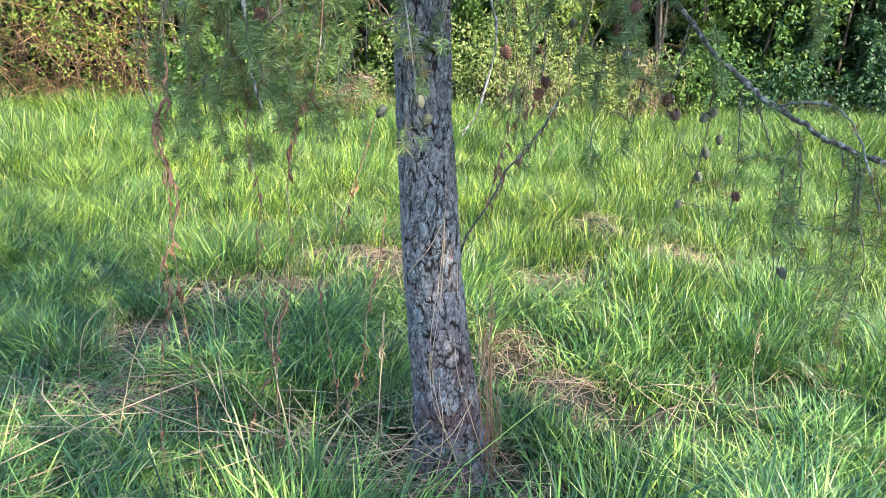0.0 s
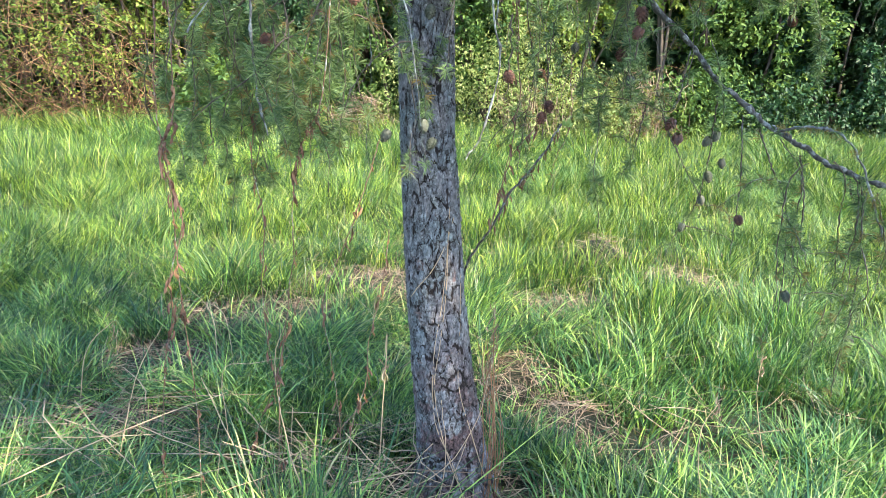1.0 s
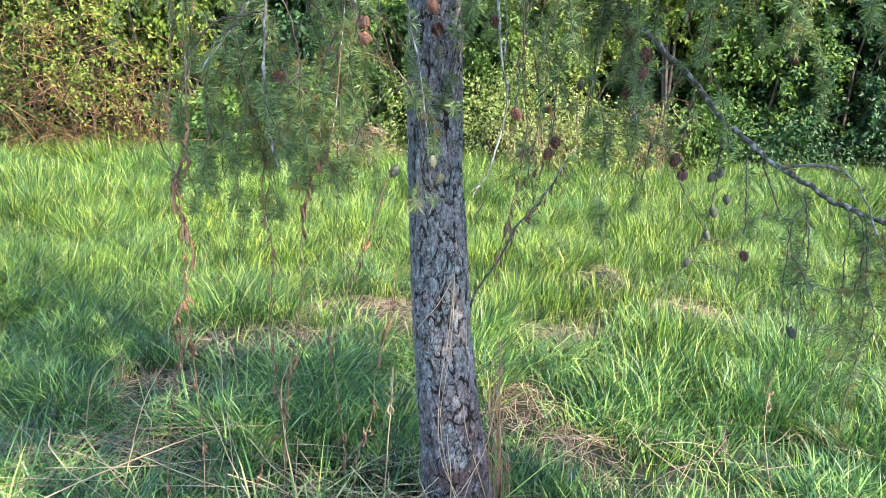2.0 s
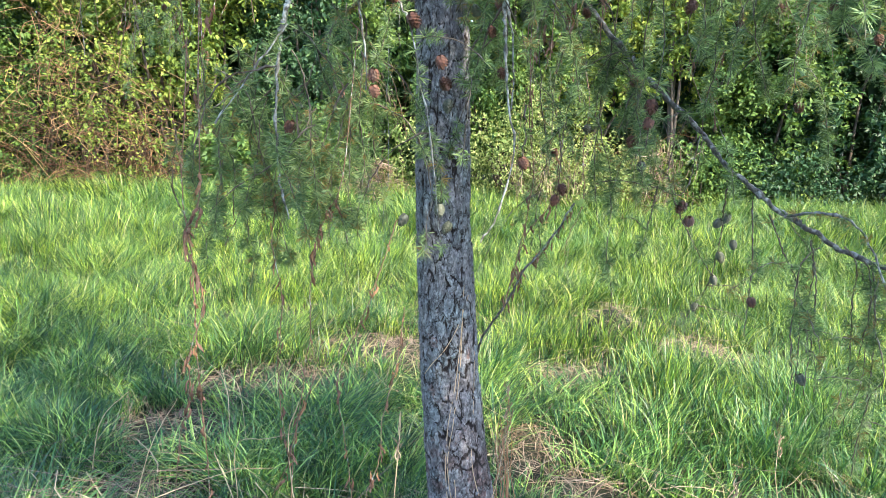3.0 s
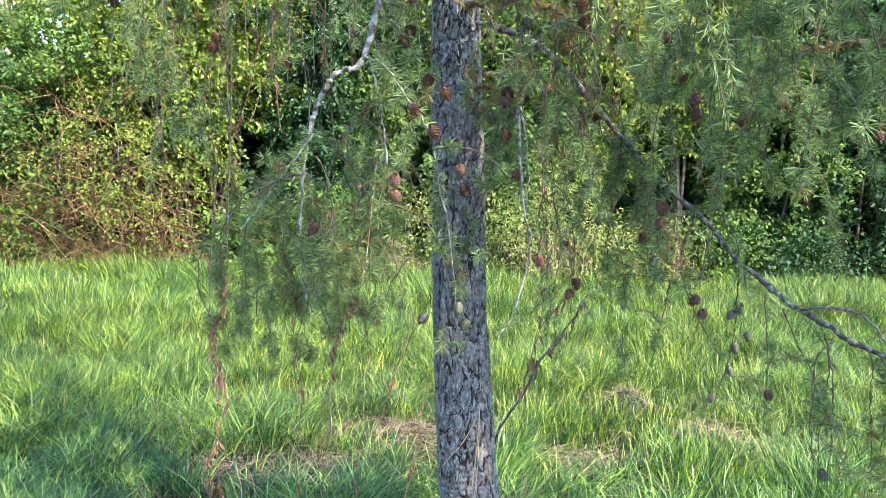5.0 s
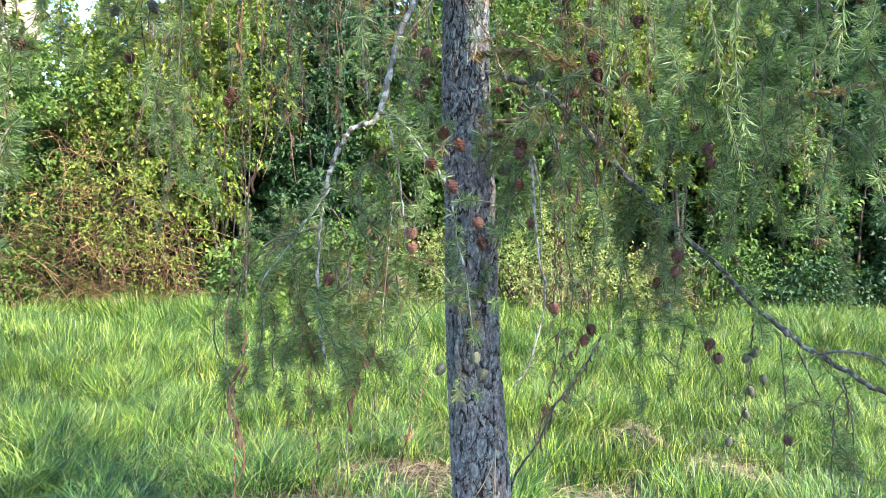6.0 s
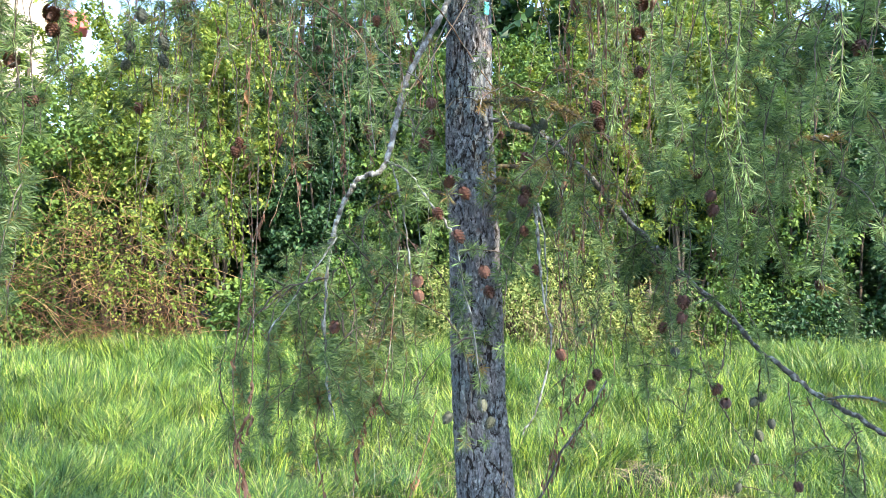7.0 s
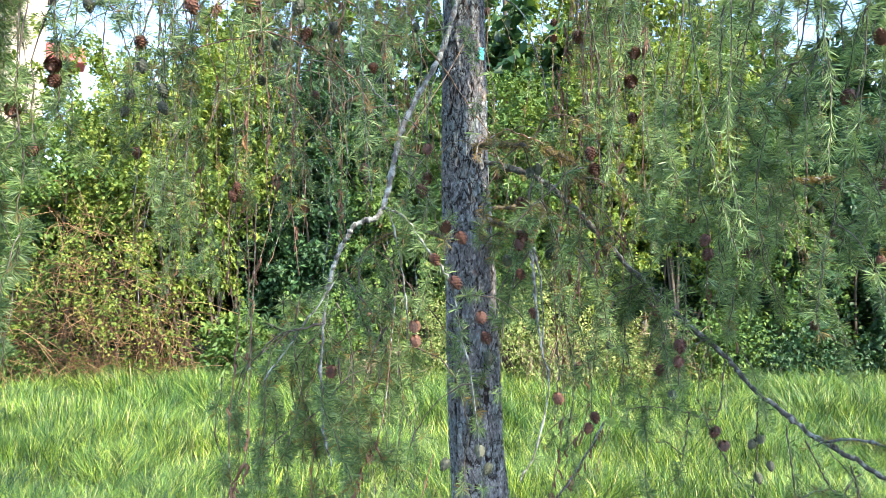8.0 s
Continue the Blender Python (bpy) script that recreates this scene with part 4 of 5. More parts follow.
    for x, y, z in ((0.74, 2.1, 1.1), (0.8, 2.06, 1.0), (0.8, 2.05, 0.9), (0.92, 2.0, 1.0), (0.93, 2.0, 0.85), (0.78, 2.1, 1.02), (0.64, 2.33, 0.98), (0.6, 2.34, 0.92),
                    (0.9, 2.0, 0.95), (0.94, 1.99, 0.75), (0.84, 2.02, 0.95), (0.42, 2.2, 1.15)):
        d.twig(hang(rng, (x, y, z), (rng.normal(0, 1), rng.normal(0, 0.6), 0.1), rng.uniform(0.08, 0.26), step=0.012, pull=0.06, wander=0.16), 0.0014, None, 0.6, 0.1, 0.15)
    for p, ripe in (((0.511, 2.2, 1.225), True), ((0.528, 2.2, 1.188), True), ((0.656, 2.29, 1.19), False), ((0.638, 2.29, 1.173), False), ((0.676, 2.29, 1.118), False),
                    ((0.66, 2.34, 1.075), False), ((0.65, 2.34, 1.007), False), ((0.614, 2.34, 0.925), False), ((0.81, 2.09, 0.82), False), ((0.93, 1.99, 0.75), False), ((0.68, 2.13, 1.0), True)):
        put_cone(rng, d.ob, p, ripe, False)
    d.curtain(13, 0.08, 0.5, 0.1, 0.45, 0.9, cones=0.3)
    d.done()

    # overhead limbs with their curtains of twigs
    l1 = limb(2.62, [(-0.45, 1.95, 2.64), (-0.75, 1.75, 2.52), (-1.05, 1.6, 2.42), (-1.35, 1.45, 2.25)])
    l1.curtain(20, 0.66, 1.0, 0.4, 1.15, 1.3, 0.1, cones=0.6)
    l1.curtain(5, 0.2, 0.5, 0.2, 0.5, 0.9, 0.1)
    l1.string(-0.938, 1.57, 2.45, [1.82], True)
    l1.string(-1.0, 1.6, 2.43, [1.905, 1.93], True)
    l1.string(-0.918, 1.6, 2.45, [1.96, 1.993], True, 0.8)
    l1.string(-0.657, 1.6, 2.55, [2.107], True)
    l1.done()
    l2 = limb(2.5, [(-0.5, 2.12, 2.54), (-0.85, 2.0, 2.46), (-1.2, 1.95, 2.3), (-1.5, 1.9, 2.1)])
    l2.curtain(7, 0.45, 0.75, 0.4, 1.0, 0.9, 0.15, cones=0.3)
    l2.curtain(7, 0.2, 0.5, 0.4, 0.9, 0.25, 0, 0.1, wood=TWIG_DEAD, cones=0.5)
    l2.strands(20, 0.25, 0.6, 0.5, 1.0)
    l2.string(-1.017, 2.1, 2.4, [1.916], True)
    l2.string(-0.935, 1.9, 2.42, [1.973, 2.018, 2.051], False)
    l2.string(-0.845, 1.87, 2.45, [1.977, 2.019], False)
    l2.string(-1.008, 1.85, 2.4, [2.213], False)
    l2.string(-0.71, 2.0, 2.48, [1.811, 1.79], True)
    l2.string(-0.504, 1.9, 2.5, [2.156], True)
    l2.done()
    l3 = limb(2.8, [(-0.3, 1.85, 2.75), (-0.45, 1.5, 2.6), (-0.5, 1.2, 2.42)])
    l3.curtain(9, 0.25, 0.9, 0.25, 0.6, 1.0, 0.2)
    l3.curtain(6, 0.1, 0.6, 0.4, 0.9, 0.2, 0, 0.1, wood=TWIG_DEAD, cones=0.3)
    l3.strands(14, 0.1, 0.55, 0.5, 1.0)
    for _ in range(46):
        p = (rng.uniform(-0.8, -0.18), rng.uniform(1.95, 2.6), rng.uniform(2.1, 2.6))
        t = hang(rng, p, (rng.normal(0, 0.8), rng.normal(0, 0.5), rng.normal(-0.2, 0.4)), rng.uniform(0.3, 0.8), step=0.03, pull=0.1, wander=0.22)
        l3.twig(t, rng.uniform(0.0012, 0.0024), TWIG_DEAD if rng.random() < 0.6 else TWIG_GREY, 0.12, 0, 0.4)
    l3.string(-0.489, 1.5, 2.55, [2.066], True)
    l3.string(-0.374, 2.0, 2.65, [2.106], True)
    l3.done()
    l4 = limb(2.7, [(0.1, 1.95, 2.7), (0.35, 1.8, 2.62), (0.62, 1.68, 2.48), (0.95, 1.55, 2.3)])
    # half the rosettes pale: sunlight put into the needle colour
    l4.curtain(12, 0.3, 0.9, 0.4, 1.1, 0.9, 0.5, cones=0.45)
    l4.string(0.607, 1.7, 2.45, [1.954], True)
    l4.string(0.56, 1.7, 2.48, [1.983, 2.055], False)
    l4.string(0.224, 1.9, 2.6, [1.957, 2.041, 2.105], True)
    l4.string(0.395, 1.9, 2.55, [1.655, 1.686], True)
    l4.string(0.321, 1.9, 2.55, [1.811], True)
    l4.string(0.345, 1.92, 2.5, [1.416, 1.455], True, 0.8)
    for pts in ([(0.29, 1.7, 2.5), (0.3, 1.68, 2.1), (0.34, 1.66, 1.8), (0.385, 1.65, 1.62)], [(0.36, 1.68, 2.5), (0.37, 1.66, 2.1), (0.36, 1.65, 1.85), (0.39, 1.65, 1.68)],
                [(0.2, 1.7, 2.5), (0.17, 1.68, 2.1), (0.14, 1.68, 1.8)], [(0.52, 1.6, 2.45), (0.5, 1.58, 2.1), (0.51, 1.57, 1.95), (0.5, 1.56, 1.8)],
                [(0.66, 1.6, 2.3), (0.7, 1.58, 2.05), (0.78, 1.57, 1.95), (0.9, 1.57, 1.88)]):
        l4.brush(smooth_path(pts, 30))
    l4.done()
    l5 = limb(2.5, [(0.2, 2.08, 2.52), (0.55, 1.98, 2.42), (0.95, 1.85, 2.2), (1.25, 1.75, 1.95)])
    # a larger share of pale needles, toned as sunlit
    l5.curtain(9, 0.3, 0.85, 0.4, 1.2, 1.0, 0.3, cones=0.4)
    l5.curtain(5, 0.7, 1.0, 0.3, 0.7, 1.2)
    for _ in range(15):
        p = (rng.uniform(0.3, 0.66), rng.uniform(1.78, 2.05), rng.uniform(1.8, 2.1))
        l5.twig(hang(rng, p, (rng.normal(0, 0.5), rng.normal(0, 0.3), -0.3), rng.uniform(0.22, 0.45), wander=0.2), 0.0016, None, 1.4, 0.2, 0.03)
    l5.string(0.122, 2.0, 2.5, [2.179], True)
    l5.string(0.143, 1.9, 2.5, [1.842, 1.88], True)
    l5.string(0.186, 2.2, 2.4, [1.211, 1.24], True)
    for x in (0.1, 0.12, 0.15, 0.17):
        l5.twig(hang(rng, (x, 1.95 + rng.uniform(-0.05, 0.1), 2.5), (0, 0, -1), rng.uniform(0.7, 1.0), wander=0.07), 0.0016, TWIG_DEAD, 0.35, 0, 0.5)
    l5.done()
    l6 = limb(2.75, [(0.35, 2.5, 2.85), (0.85, 2.45, 2.72), (1.25, 2.35, 2.3), (1.16, 2.3, 1.96), (0.995, 2.3, 1.922), (0.894, 2.3, 1.906), (0.812, 2.32, 1.886), (0.764, 2.35, 1.882), (0.696, 2.4, 1.847)], 0.0075, 0.0035, TWIG_DARK, "grey branch with a bare broken end")
    l6.moss(0.55, 0.95)
    l6.curtain(11, 0.4, 1.0, 0.15, 0.45, 1.2, cones=0.2)
    l6.curtain(5, 0.85, 1.0, 0.06, 0.18, 0.1, wood=TWIG_DEAD, cones=0)
    l6.done()
    m = limb(1.95, [(-0.113, 2.27, 1.957), (-0.037, 2.15, 1.943), (0.03, 2.05, 1.913), (0.089, 1.95, 1.869), (0.121, 1.9, 1.822)], 0.0085, 0.0035, TWIG_MOSS, "short branch furred with brown moss", 0.0022)
    m.moss(0.1, 1.0)
    for _ in range(16):
        t = hang(rng, m.at(rng.uniform(0.1, 1.0)), (rng.normal(0.3, 0.8), rng.normal(0, 0.6), rng.normal(0.1, 0.6)), rng.uniform(0.12, 0.4), pull=0.12, wander=0.25)
        m.twig(t, rng.uniform(0.001, 0.002), TWIG_MOSS if rng.random() < 0.6 else TWIG_DEAD, 0.35, 0, 0.7, 0.022)
    m.curtain(6, 0.3, 1.0, 0.1, 0.4, 0.8, stale=0.2, cones=0.5)
    m.done()
    # limbs behind the trunk
    for z, pts, n in ((2.75, [(-0.6, 2.7, 2.85), (-1.1, 3.0, 2.75), (-1.5, 3.2, 2.45)], 9), (2.9, [(-0.3, 2.95, 3.0), (-0.5, 3.5, 2.95), (-0.6, 4.0, 2.75)], 7),
                      (2.8, [(0.2, 2.85, 2.9), (0.5, 3.3, 2.85), (0.7, 3.7, 2.65)], 9), (2.7, [(0.4, 2.65, 2.8), (1.0, 2.95, 2.75), (1.4, 3.1, 2.4)], 9),
                      (1.8, [(0.1, 2.55, 1.84), (0.25, 2.8, 1.72), (0.33, 3.0, 1.55)], 5), (1.7, [(-0.4, 2.6, 1.74), (-0.6, 2.8, 1.62)], 6)):
        k = limb(z, pts, 0.0056, 0.0024, TWIG_MOSS if z < 2 else TWIG_DARK, crook=0.0026, star=(13, 0.0021))
        k.moss(0.0, 0.8)
        lo = 0.3 if z < 2 else 0.6
        k.curtain(int(n * 0.7), 0.3, 1.0, lo, lo + 0.6, 0.8, 0.1, 0.08, cones=0.35)
        k.curtain(n // 3, 0.2, 0.9, lo, lo + 0.6, 0.15, 0, 0.15, wood=TWIG_DEAD, cones=0.4)
        k.strands(n // 2, 0.2, 0.8, lo + 0.2, lo + 0.7)
        k.done()
    # unseen limbs added towards the sun; their low-hanging twigs shade the trunk
    for z, pts in ((2.5, [(0.5, 1.9, 2.6), (1.05, 1.5, 2.5), (1.5, 1.1, 2.2)]), (2.75, [(0.6, 1.8, 2.85), (1.15, 1.3, 2.7), (1.75, 0.85, 2.35)]), (2.7, [(0.6, 2.1, 2.75), (1.15, 1.6, 2.6), (1.6, 1.3, 2.2)]),
                   (3.0, [(0.6, 1.8, 3.1), (1.3, 1.2, 3.0), (2.0, 0.7, 2.7)]), (2.6, [(0.7, 2.1, 2.7), (1.4, 1.75, 2.6), (2.0, 1.5, 2.2)])):
        k = limb(z, pts, 0.013, 0.004)
        for _ in range(14):
            p = k.at(rng.uniform(0.55, 1.0))
            t = hang(rng, p, (abs(rng.normal(0, 0.5)), -abs(rng.normal(0, 0.4)), -0.3), max(0.2, p[2] - 0.62 * p[0] - rng.uniform(0, 0.5)), step=0.04)
            g = Geo()
            tube(g, t, 0.002, 4)
            part("twig", g.mesh("twig", TWIG), k.ob)
            tufts(k.green, rng, t + rng.normal(0, 0.012, t.shape), 18, 0.034, 1.1, 0.0035)
        k.done()
    # higher limbs, also added out of view, to shade the fork and upper trunk
    for z, az, ln in ((3.15, -0.75, 1.7), (3.3, -1.1, 1.8), (3.05, -1.15, 1.5), (3.35, -1.52, 1.9), (2.95, -0.97, 1.4), (3.1, -0.5, 1.5)):
        e = np.array([math.cos(az), math.sin(az), 0])
        c = trunk_at(np.array([z]))[0][0]
        k = Limb(tree, base, rng, [c, c + e * ln * 0.5 + [0, 0, 0.12], c + e * ln + [0, 0, -0.1]], 0.008, 0.003, TWIG, "drooping larch branch")
        for _ in range(18):
            t = hang(rng, k.at(rng.uniform(0.12, 1.0)), (rng.normal(0, 0.6), rng.normal(0, 0.6), -0.2), rng.uniform(0.2, 0.5), step=0.04)
            g = Geo()
            tube(g, t, 0.002, 4)
            part("twig", g.mesh("twig", TWIG), k.ob)
            tufts(k.green, rng, np.repeat(t, 2, 0) + rng.normal(0, 0.015, (2 * len(t), 3)), 13, 0.036, 1.1, 0.0035)
        k.done()
    # unseen leafy branch, added just above the lichened fork to shade it
    k = limb(3.0, [(0.1, 2.1, 3.02), (0.24, 1.84, 2.92), (0.21, 1.62, 2.64), (0.155, 1.4, 2.36)], 0.01, 0.004)
    q = k.path[len(k.path) // 4:]
    tufts(k.green, rng, np.repeat(q, 7, 0) + rng.normal(0, 0.032, (7 * len(q), 3)), 12, 0.034, 1.1, 0.0026)
    k.done()
    # the crown above, coarser
    for i in range(46):
        z = 2.9 + 5.6 * (i / 46) ** 0.9
        az = i * 2.399
        ln = (2.1 - 0.2 * (z - 2.9)) * rng.uniform(0.8, 1.1)
        c, _ = trunk_at(np.array([z]))
        e = np.array([math.cos(az), math.sin(az), 0])
        k = Limb(tree, base, rng, [c[0], c[0] + e * ln * 0.4 + [0, 0, 0.12], c[0] + e * ln * 0.75 + [0, 0, 0.0], c[0] + e * ln + [0, 0, -0.2]], 0.010, 0.003, TWIG, "drooping larch branch")
        for _ in range(4):
            t = hang(rng, k.at(rng.uniform(0.2, 1.0)), (rng.normal(), rng.normal(), -0.2), rng.uniform(0.3, 0.8), step=0.05)
            g = Geo()
            tufts(k.green, rng, np.repeat(t, 2, 0) + rng.normal(0, 0.02, (2 * len(t), 3)), 12, 0.05, 1.1, 0.004)
            tube(g, t, 0.002, 4)
            part("twig", g.mesh("twig", TWIG), k.ob)
        k.done()


def make_tag():
    c, r = trunk_at(np.array([2.24]))
    at = Vector((-0.113, c[0][1] - 0.055, 2.238))
    ob = thing("tree_tag", at, "small turquoise plastic tag nailed to the trunk", "tag")
    bm = bmesh.new()
    bmesh.ops.create_cube(bm, size=1, matrix=Matrix.Diagonal((0.017, 0.004, 0.035, 1)))
    bmesh.ops.bevel(bm, geom=bm.edges[:], offset=0.0012, segments=2, affect="EDGES")
    me = bpy.data.meshes.new("plate")
    bm.to_mesh(me)
    me.materials.append(TAG_BLUE)
    part("plate", me, ob, m=pose(0, 0, 0, 0, 0, 38))
    bm = bmesh.new()
    bmesh.ops.create_cone(bm, segments=10, radius1=0.002, radius2=0.0016, depth=0.024, cap_ends=True, matrix=pose(0.006, 0.0, 0.011, 90, 0, 38))
    me = bpy.data.meshes.new("nail")
    bm.to_mesh(me)
    me.materials.append(NAIL)
    part("nail", me, ob)


# ---- withered climbing stems ----
def curled_leaf(rng, length, width):
    """A dried, folded and twisted leaf."""
    g = Geo()
    n = 7
    s = np.linspace(0, 1, n)
    w = width * np.sin(np.pi * (0.08 + 0.9 * s)) ** 0.8
    c = np.stack([0.14 * length * np.sin(s * rng.uniform(3, 6)), 0.12 * length * np.sin(s * rng.uniform(2, 5) + 1), -length * s], -1)
    a = s * rng.uniform(-2, 2) + rng.uniform(0, 6)
    rows = []
    for off, lift in ((-1, 0.5), (-0.5, 0.0), (0, -0.25), (0.5, 0.05), (1, 0.6)):
        rows.append(c + (np.cos(a) * w * off * 0.6 - np.sin(a) * w * lift)[:, None] * [1, 0, 0] + (np.sin(a) * w * off * 0.6 + np.cos(a) * w * lift)[:, None] * [0, 1, 0]
                    + rng.normal(0, width * 0.3, (n, 3)))
    V = np.stack(rows, 1)
    i, j = np.arange(n - 1)[:, None] * 5, np.arange(4)[None]
    g.add(V, np.stack([i + j, i + j + 1, i + 5 + j + 1, i + 5 + j], -1).reshape(-1, 4))
    return g


def make_vines():
    rng = np.random.default_rng(31)
    shapes = [[curled_leaf(rng, L, W).mesh("leaf", m, True) for L, W in ((0.038, 0.008), (0.048, 0.008), (0.03, 0.007), (0.042, 0.009))] for m in (WITHER, WITHER_PALE)]

    def vine(pts, leaves, r=0.0012, pale=0.15, label="thin dead climbing stem hung with withered brown leaves", wood=TWIG_DEAD, f0=0.05):
        at = Vector(pts[0])
        ob = thing("withered_vine", at, label, "vine", "withered climbing stems")
        g = Geo()
        p = smooth_path(pts, 8 * len(pts))
        p += np.cumsum(rng.normal(0, 0.0012, p.shape), 0)
        tube(g, p, np.linspace(r * 1.2, r, len(p)), 5)
        part("stem", g.mesh("stem", wood, True), ob, base=at)
        groups = max(2, round(leaves * 0.55))
        spots = [f0 + (0.97 - f0) * (k + rng.random()) / groups for k in range(groups) for _ in range(rng.integers(2, 7))]
        for f in spots:
            q = p[int(np.clip(f + rng.normal(0, 0.008), 0, 0.99) * (len(p) - 1))]
            me = shapes[int(rng.random() < pale)][rng.integers(4)]
            part("leaf", me, ob, base=at, m=pose(*(q + rng.normal(0, 0.004, 3)), rng.uniform(-20, 20), rng.uniform(-20, 20), rng.uniform(0, 360)) @ Matrix.Diagonal((0.75, 0.75, 1, 1)) @ Matrix.Scale(rng.uniform(0.5, 0.95), 4))

    vine([(-0.572, 1.75, 1.75), (-0.572, 1.75, 1.332), (-0.576, 1.75, 1.205), (-0.597, 1.75, 1.149), (-0.573, 1.78, 1.018), (-0.602, 1.8, 0.888), (-0.628, 1.85, 0.763), (-0.7, 1.95, 0.569), (-0.763, 2.05, 0.25), (-0.78, 2.08, 0.0)], 13)
    vine([(-0.3, 1.95, 1.6), (-0.324, 1.95, 1.282), (-0.355, 1.95, 1.2), (-0.381, 1.95, 1.132), (-0.385, 1.95, 1.036), (-0.39, 1.95, 0.91), (-0.408, 1.98, 0.77), (-0.44, 2.0, 0.5), (-0.46, 2.05, 0.02)], 11, f0=0.15)
    vine([(-0.40, 2.0, 0.76), (-0.403, 2.0, 0.748), (-0.447, 2.05, 0.633), (-0.488, 2.1, 0.477), (-0.56, 2.18, 0.3), (-0.62, 2.22, 0.05)], 6, pale=0.35)
    vine([(-0.47, 2.0, 1.3), (-0.5, 2.0, 1.1), (-0.48, 2.02, 0.95), (-0.52, 2.1, 0.7), (-0.5, 2.15, 0.4), (-0.5, 2.2, 0.02)], 8)
    vine([(-0.22, 2.12, 1.15), (-0.26, 2.1, 1.0), (-0.3, 2.1, 0.88), (-0.36, 2.1, 0.7), (-0.33, 2.15, 0.4), (-0.32, 2.2, 0.02)], 6)
    vine([(-0.2, 2.2, 0.9), (-0.21, 2.18, 0.78), (-0.25, 2.15, 0.6), (-0.26, 2.15, 0.45), (-0.3, 2.15, 0.32), (-0.32, 2.15, 0.02)], 6, pale=0.35)
    vine([(-0.62, 1.8, 1.55), (-0.64, 1.8, 1.25), (-0.63, 1.82, 1.05), (-0.66, 1.9, 0.8), (-0.68, 2.0, 0.5), (-0.7, 2.05, 0.02)], 9)
    # grey stem that leans out right of the trunk, with a living leaf at its tip
    vine([(0.0, 2.43, 0.0), (-0.01, 2.43, 0.5), (0.0, 2.40, 0.7), (0.036, 2.36, 0.81), (0.075, 2.35, 0.876), (0.13, 2.4, 0.968), (0.21, 2.5, 1.038), (0.252, 2.5, 1.107), (0.28, 2.5, 1.16)], 10, 0.0034,
         label="leaning grey dead stem with withered leaves", wood=TWIG_DARK, f0=0.5)
    vine([(0.075, 2.35, 0.876), (0.1, 2.36, 1.0), (0.13, 2.36, 1.1), (0.19, 2.36, 1.2), (0.2, 2.3, 1.4)], 7)
    vine([(0.09, 2.3, 1.7), (0.1, 2.3, 1.4), (0.12, 2.3, 1.25), (0.09, 2.32, 1.0), (0.07, 2.34, 0.88)], 4)
    # climbers high up
    for x, y, t, b, k in ((-0.66, 2.05, 2.55, 1.55, 7), (-0.62, 1.95, 2.6, 1.7, 6), (-0.74, 2.1, 2.5, 1.5, 6), (0.13, 1.98, 2.55, 1.55, 9), (0.09, 2.05, 2.5, 1.6, 7), (-0.42, 2.15, 2.55, 1.75, 8), (-0.33, 2.1, 2.6, 1.9, 6),
                          (-0.95, 2.2, 2.4, 1.5, 4), (0.6, 2.3, 2.3, 1.4, 5), (0.52, 2.2, 2.3, 1.45, 4), (0.16, 2.0, 2.5, 1.45, 11), (0.12, 2.1, 2.45, 1.35, 9), (-0.68, 2.0, 2.55, 1.45, 9),
                          (-0.56, 2.0, 2.6, 1.6, 9), (-0.3, 2.2, 2.6, 1.9, 8), (0.3, 2.1, 2.5, 1.7, 7), (0.22, 2.05, 2.45, 1.6, 8), (-0.8, 2.1, 2.5, 1.7, 6), (-0.47, 2.05, 2.55, 1.65, 9)):
        z = np.linspace(t, b, 7)
        vine(np.stack([x + rng.normal(0, 0.015, 7), y + rng.normal(0, 0.015, 7), z], -1), k)
    # pale living leaf
    at = Vector((0.285, 2.49, 1.165))
    ob = thing("seedling_leaf", at, "pale green leaflets at a dead stem's tip", "leaf")
    g = Geo()
    th = np.linspace(0, 2 * np.pi, 12, endpoint=False)
    for turn, size, fold in ((-0.7, 0.9, 0.5), (0.25, 1.0, -0.4), (1.1, 0.75, 0.7)):
        px, pz = 0.0075 * np.cos(th) * (1 + 0.2 * np.sin(th)), 0.012 * np.sin(th) + 0.013
        py = fold * np.abs(px) * 0.7 + 0.25 * pz * fold
        rim = np.stack([px * math.cos(turn) + pz * math.sin(turn), py, pz * math.cos(turn) - px * math.sin(turn)], -1) * size
        g.add(np.vstack([rim.mean(0) - [0, 0.002, 0], rim]), [[0, i + 1, (i + 1) % 12 + 1] for i in range(12)])
    part("leaf_blade", g.mesh("leaf_blade", LEAF_CLOVER, True), ob)
    # pale bindweed stems that cling to the trunk
    for turns in ([(-1.25, 0.02), (-1.5, 0.16), (-1.9, 0.3), (-1.75, 0.5), (-1.35, 0.66), (-1.05, 0.8), (-0.8, 0.95)], [(-1.2, 0.03), (-1.65, 0.2), (-1.8, 0.4), (-1.5, 0.55), (-1.15, 0.7), (-0.95, 0.85)],
                  [(-2.5, 0.68), (-2.1, 0.72), (-1.6, 0.77), (-1.1, 0.84), (-0.6, 0.92)], [(-0.6, 0.1), (-0.8, 0.25), (-1.0, 0.42), (-0.7, 0.6), (-0.4, 0.75)]):
        pts = []
        for th, z in turns:
            c, r = trunk_at(np.array([z]))
            rr = r[0] * (1 + 0.1 * math.exp(-z / 0.07)) + 0.004
            pts.append((c[0][0] + rr * math.cos(th), c[0][1] + rr * math.sin(th), z))
        at = Vector(pts[0])
        ob = thing("dry_bindweed", at, "pale dry bindweed stem twining up the trunk", "vine", "bindweed on the trunk")
        g = Geo()
        tube(g, smooth_path(pts, 40), np.linspace(0.0016, 0.001, 40), 5)
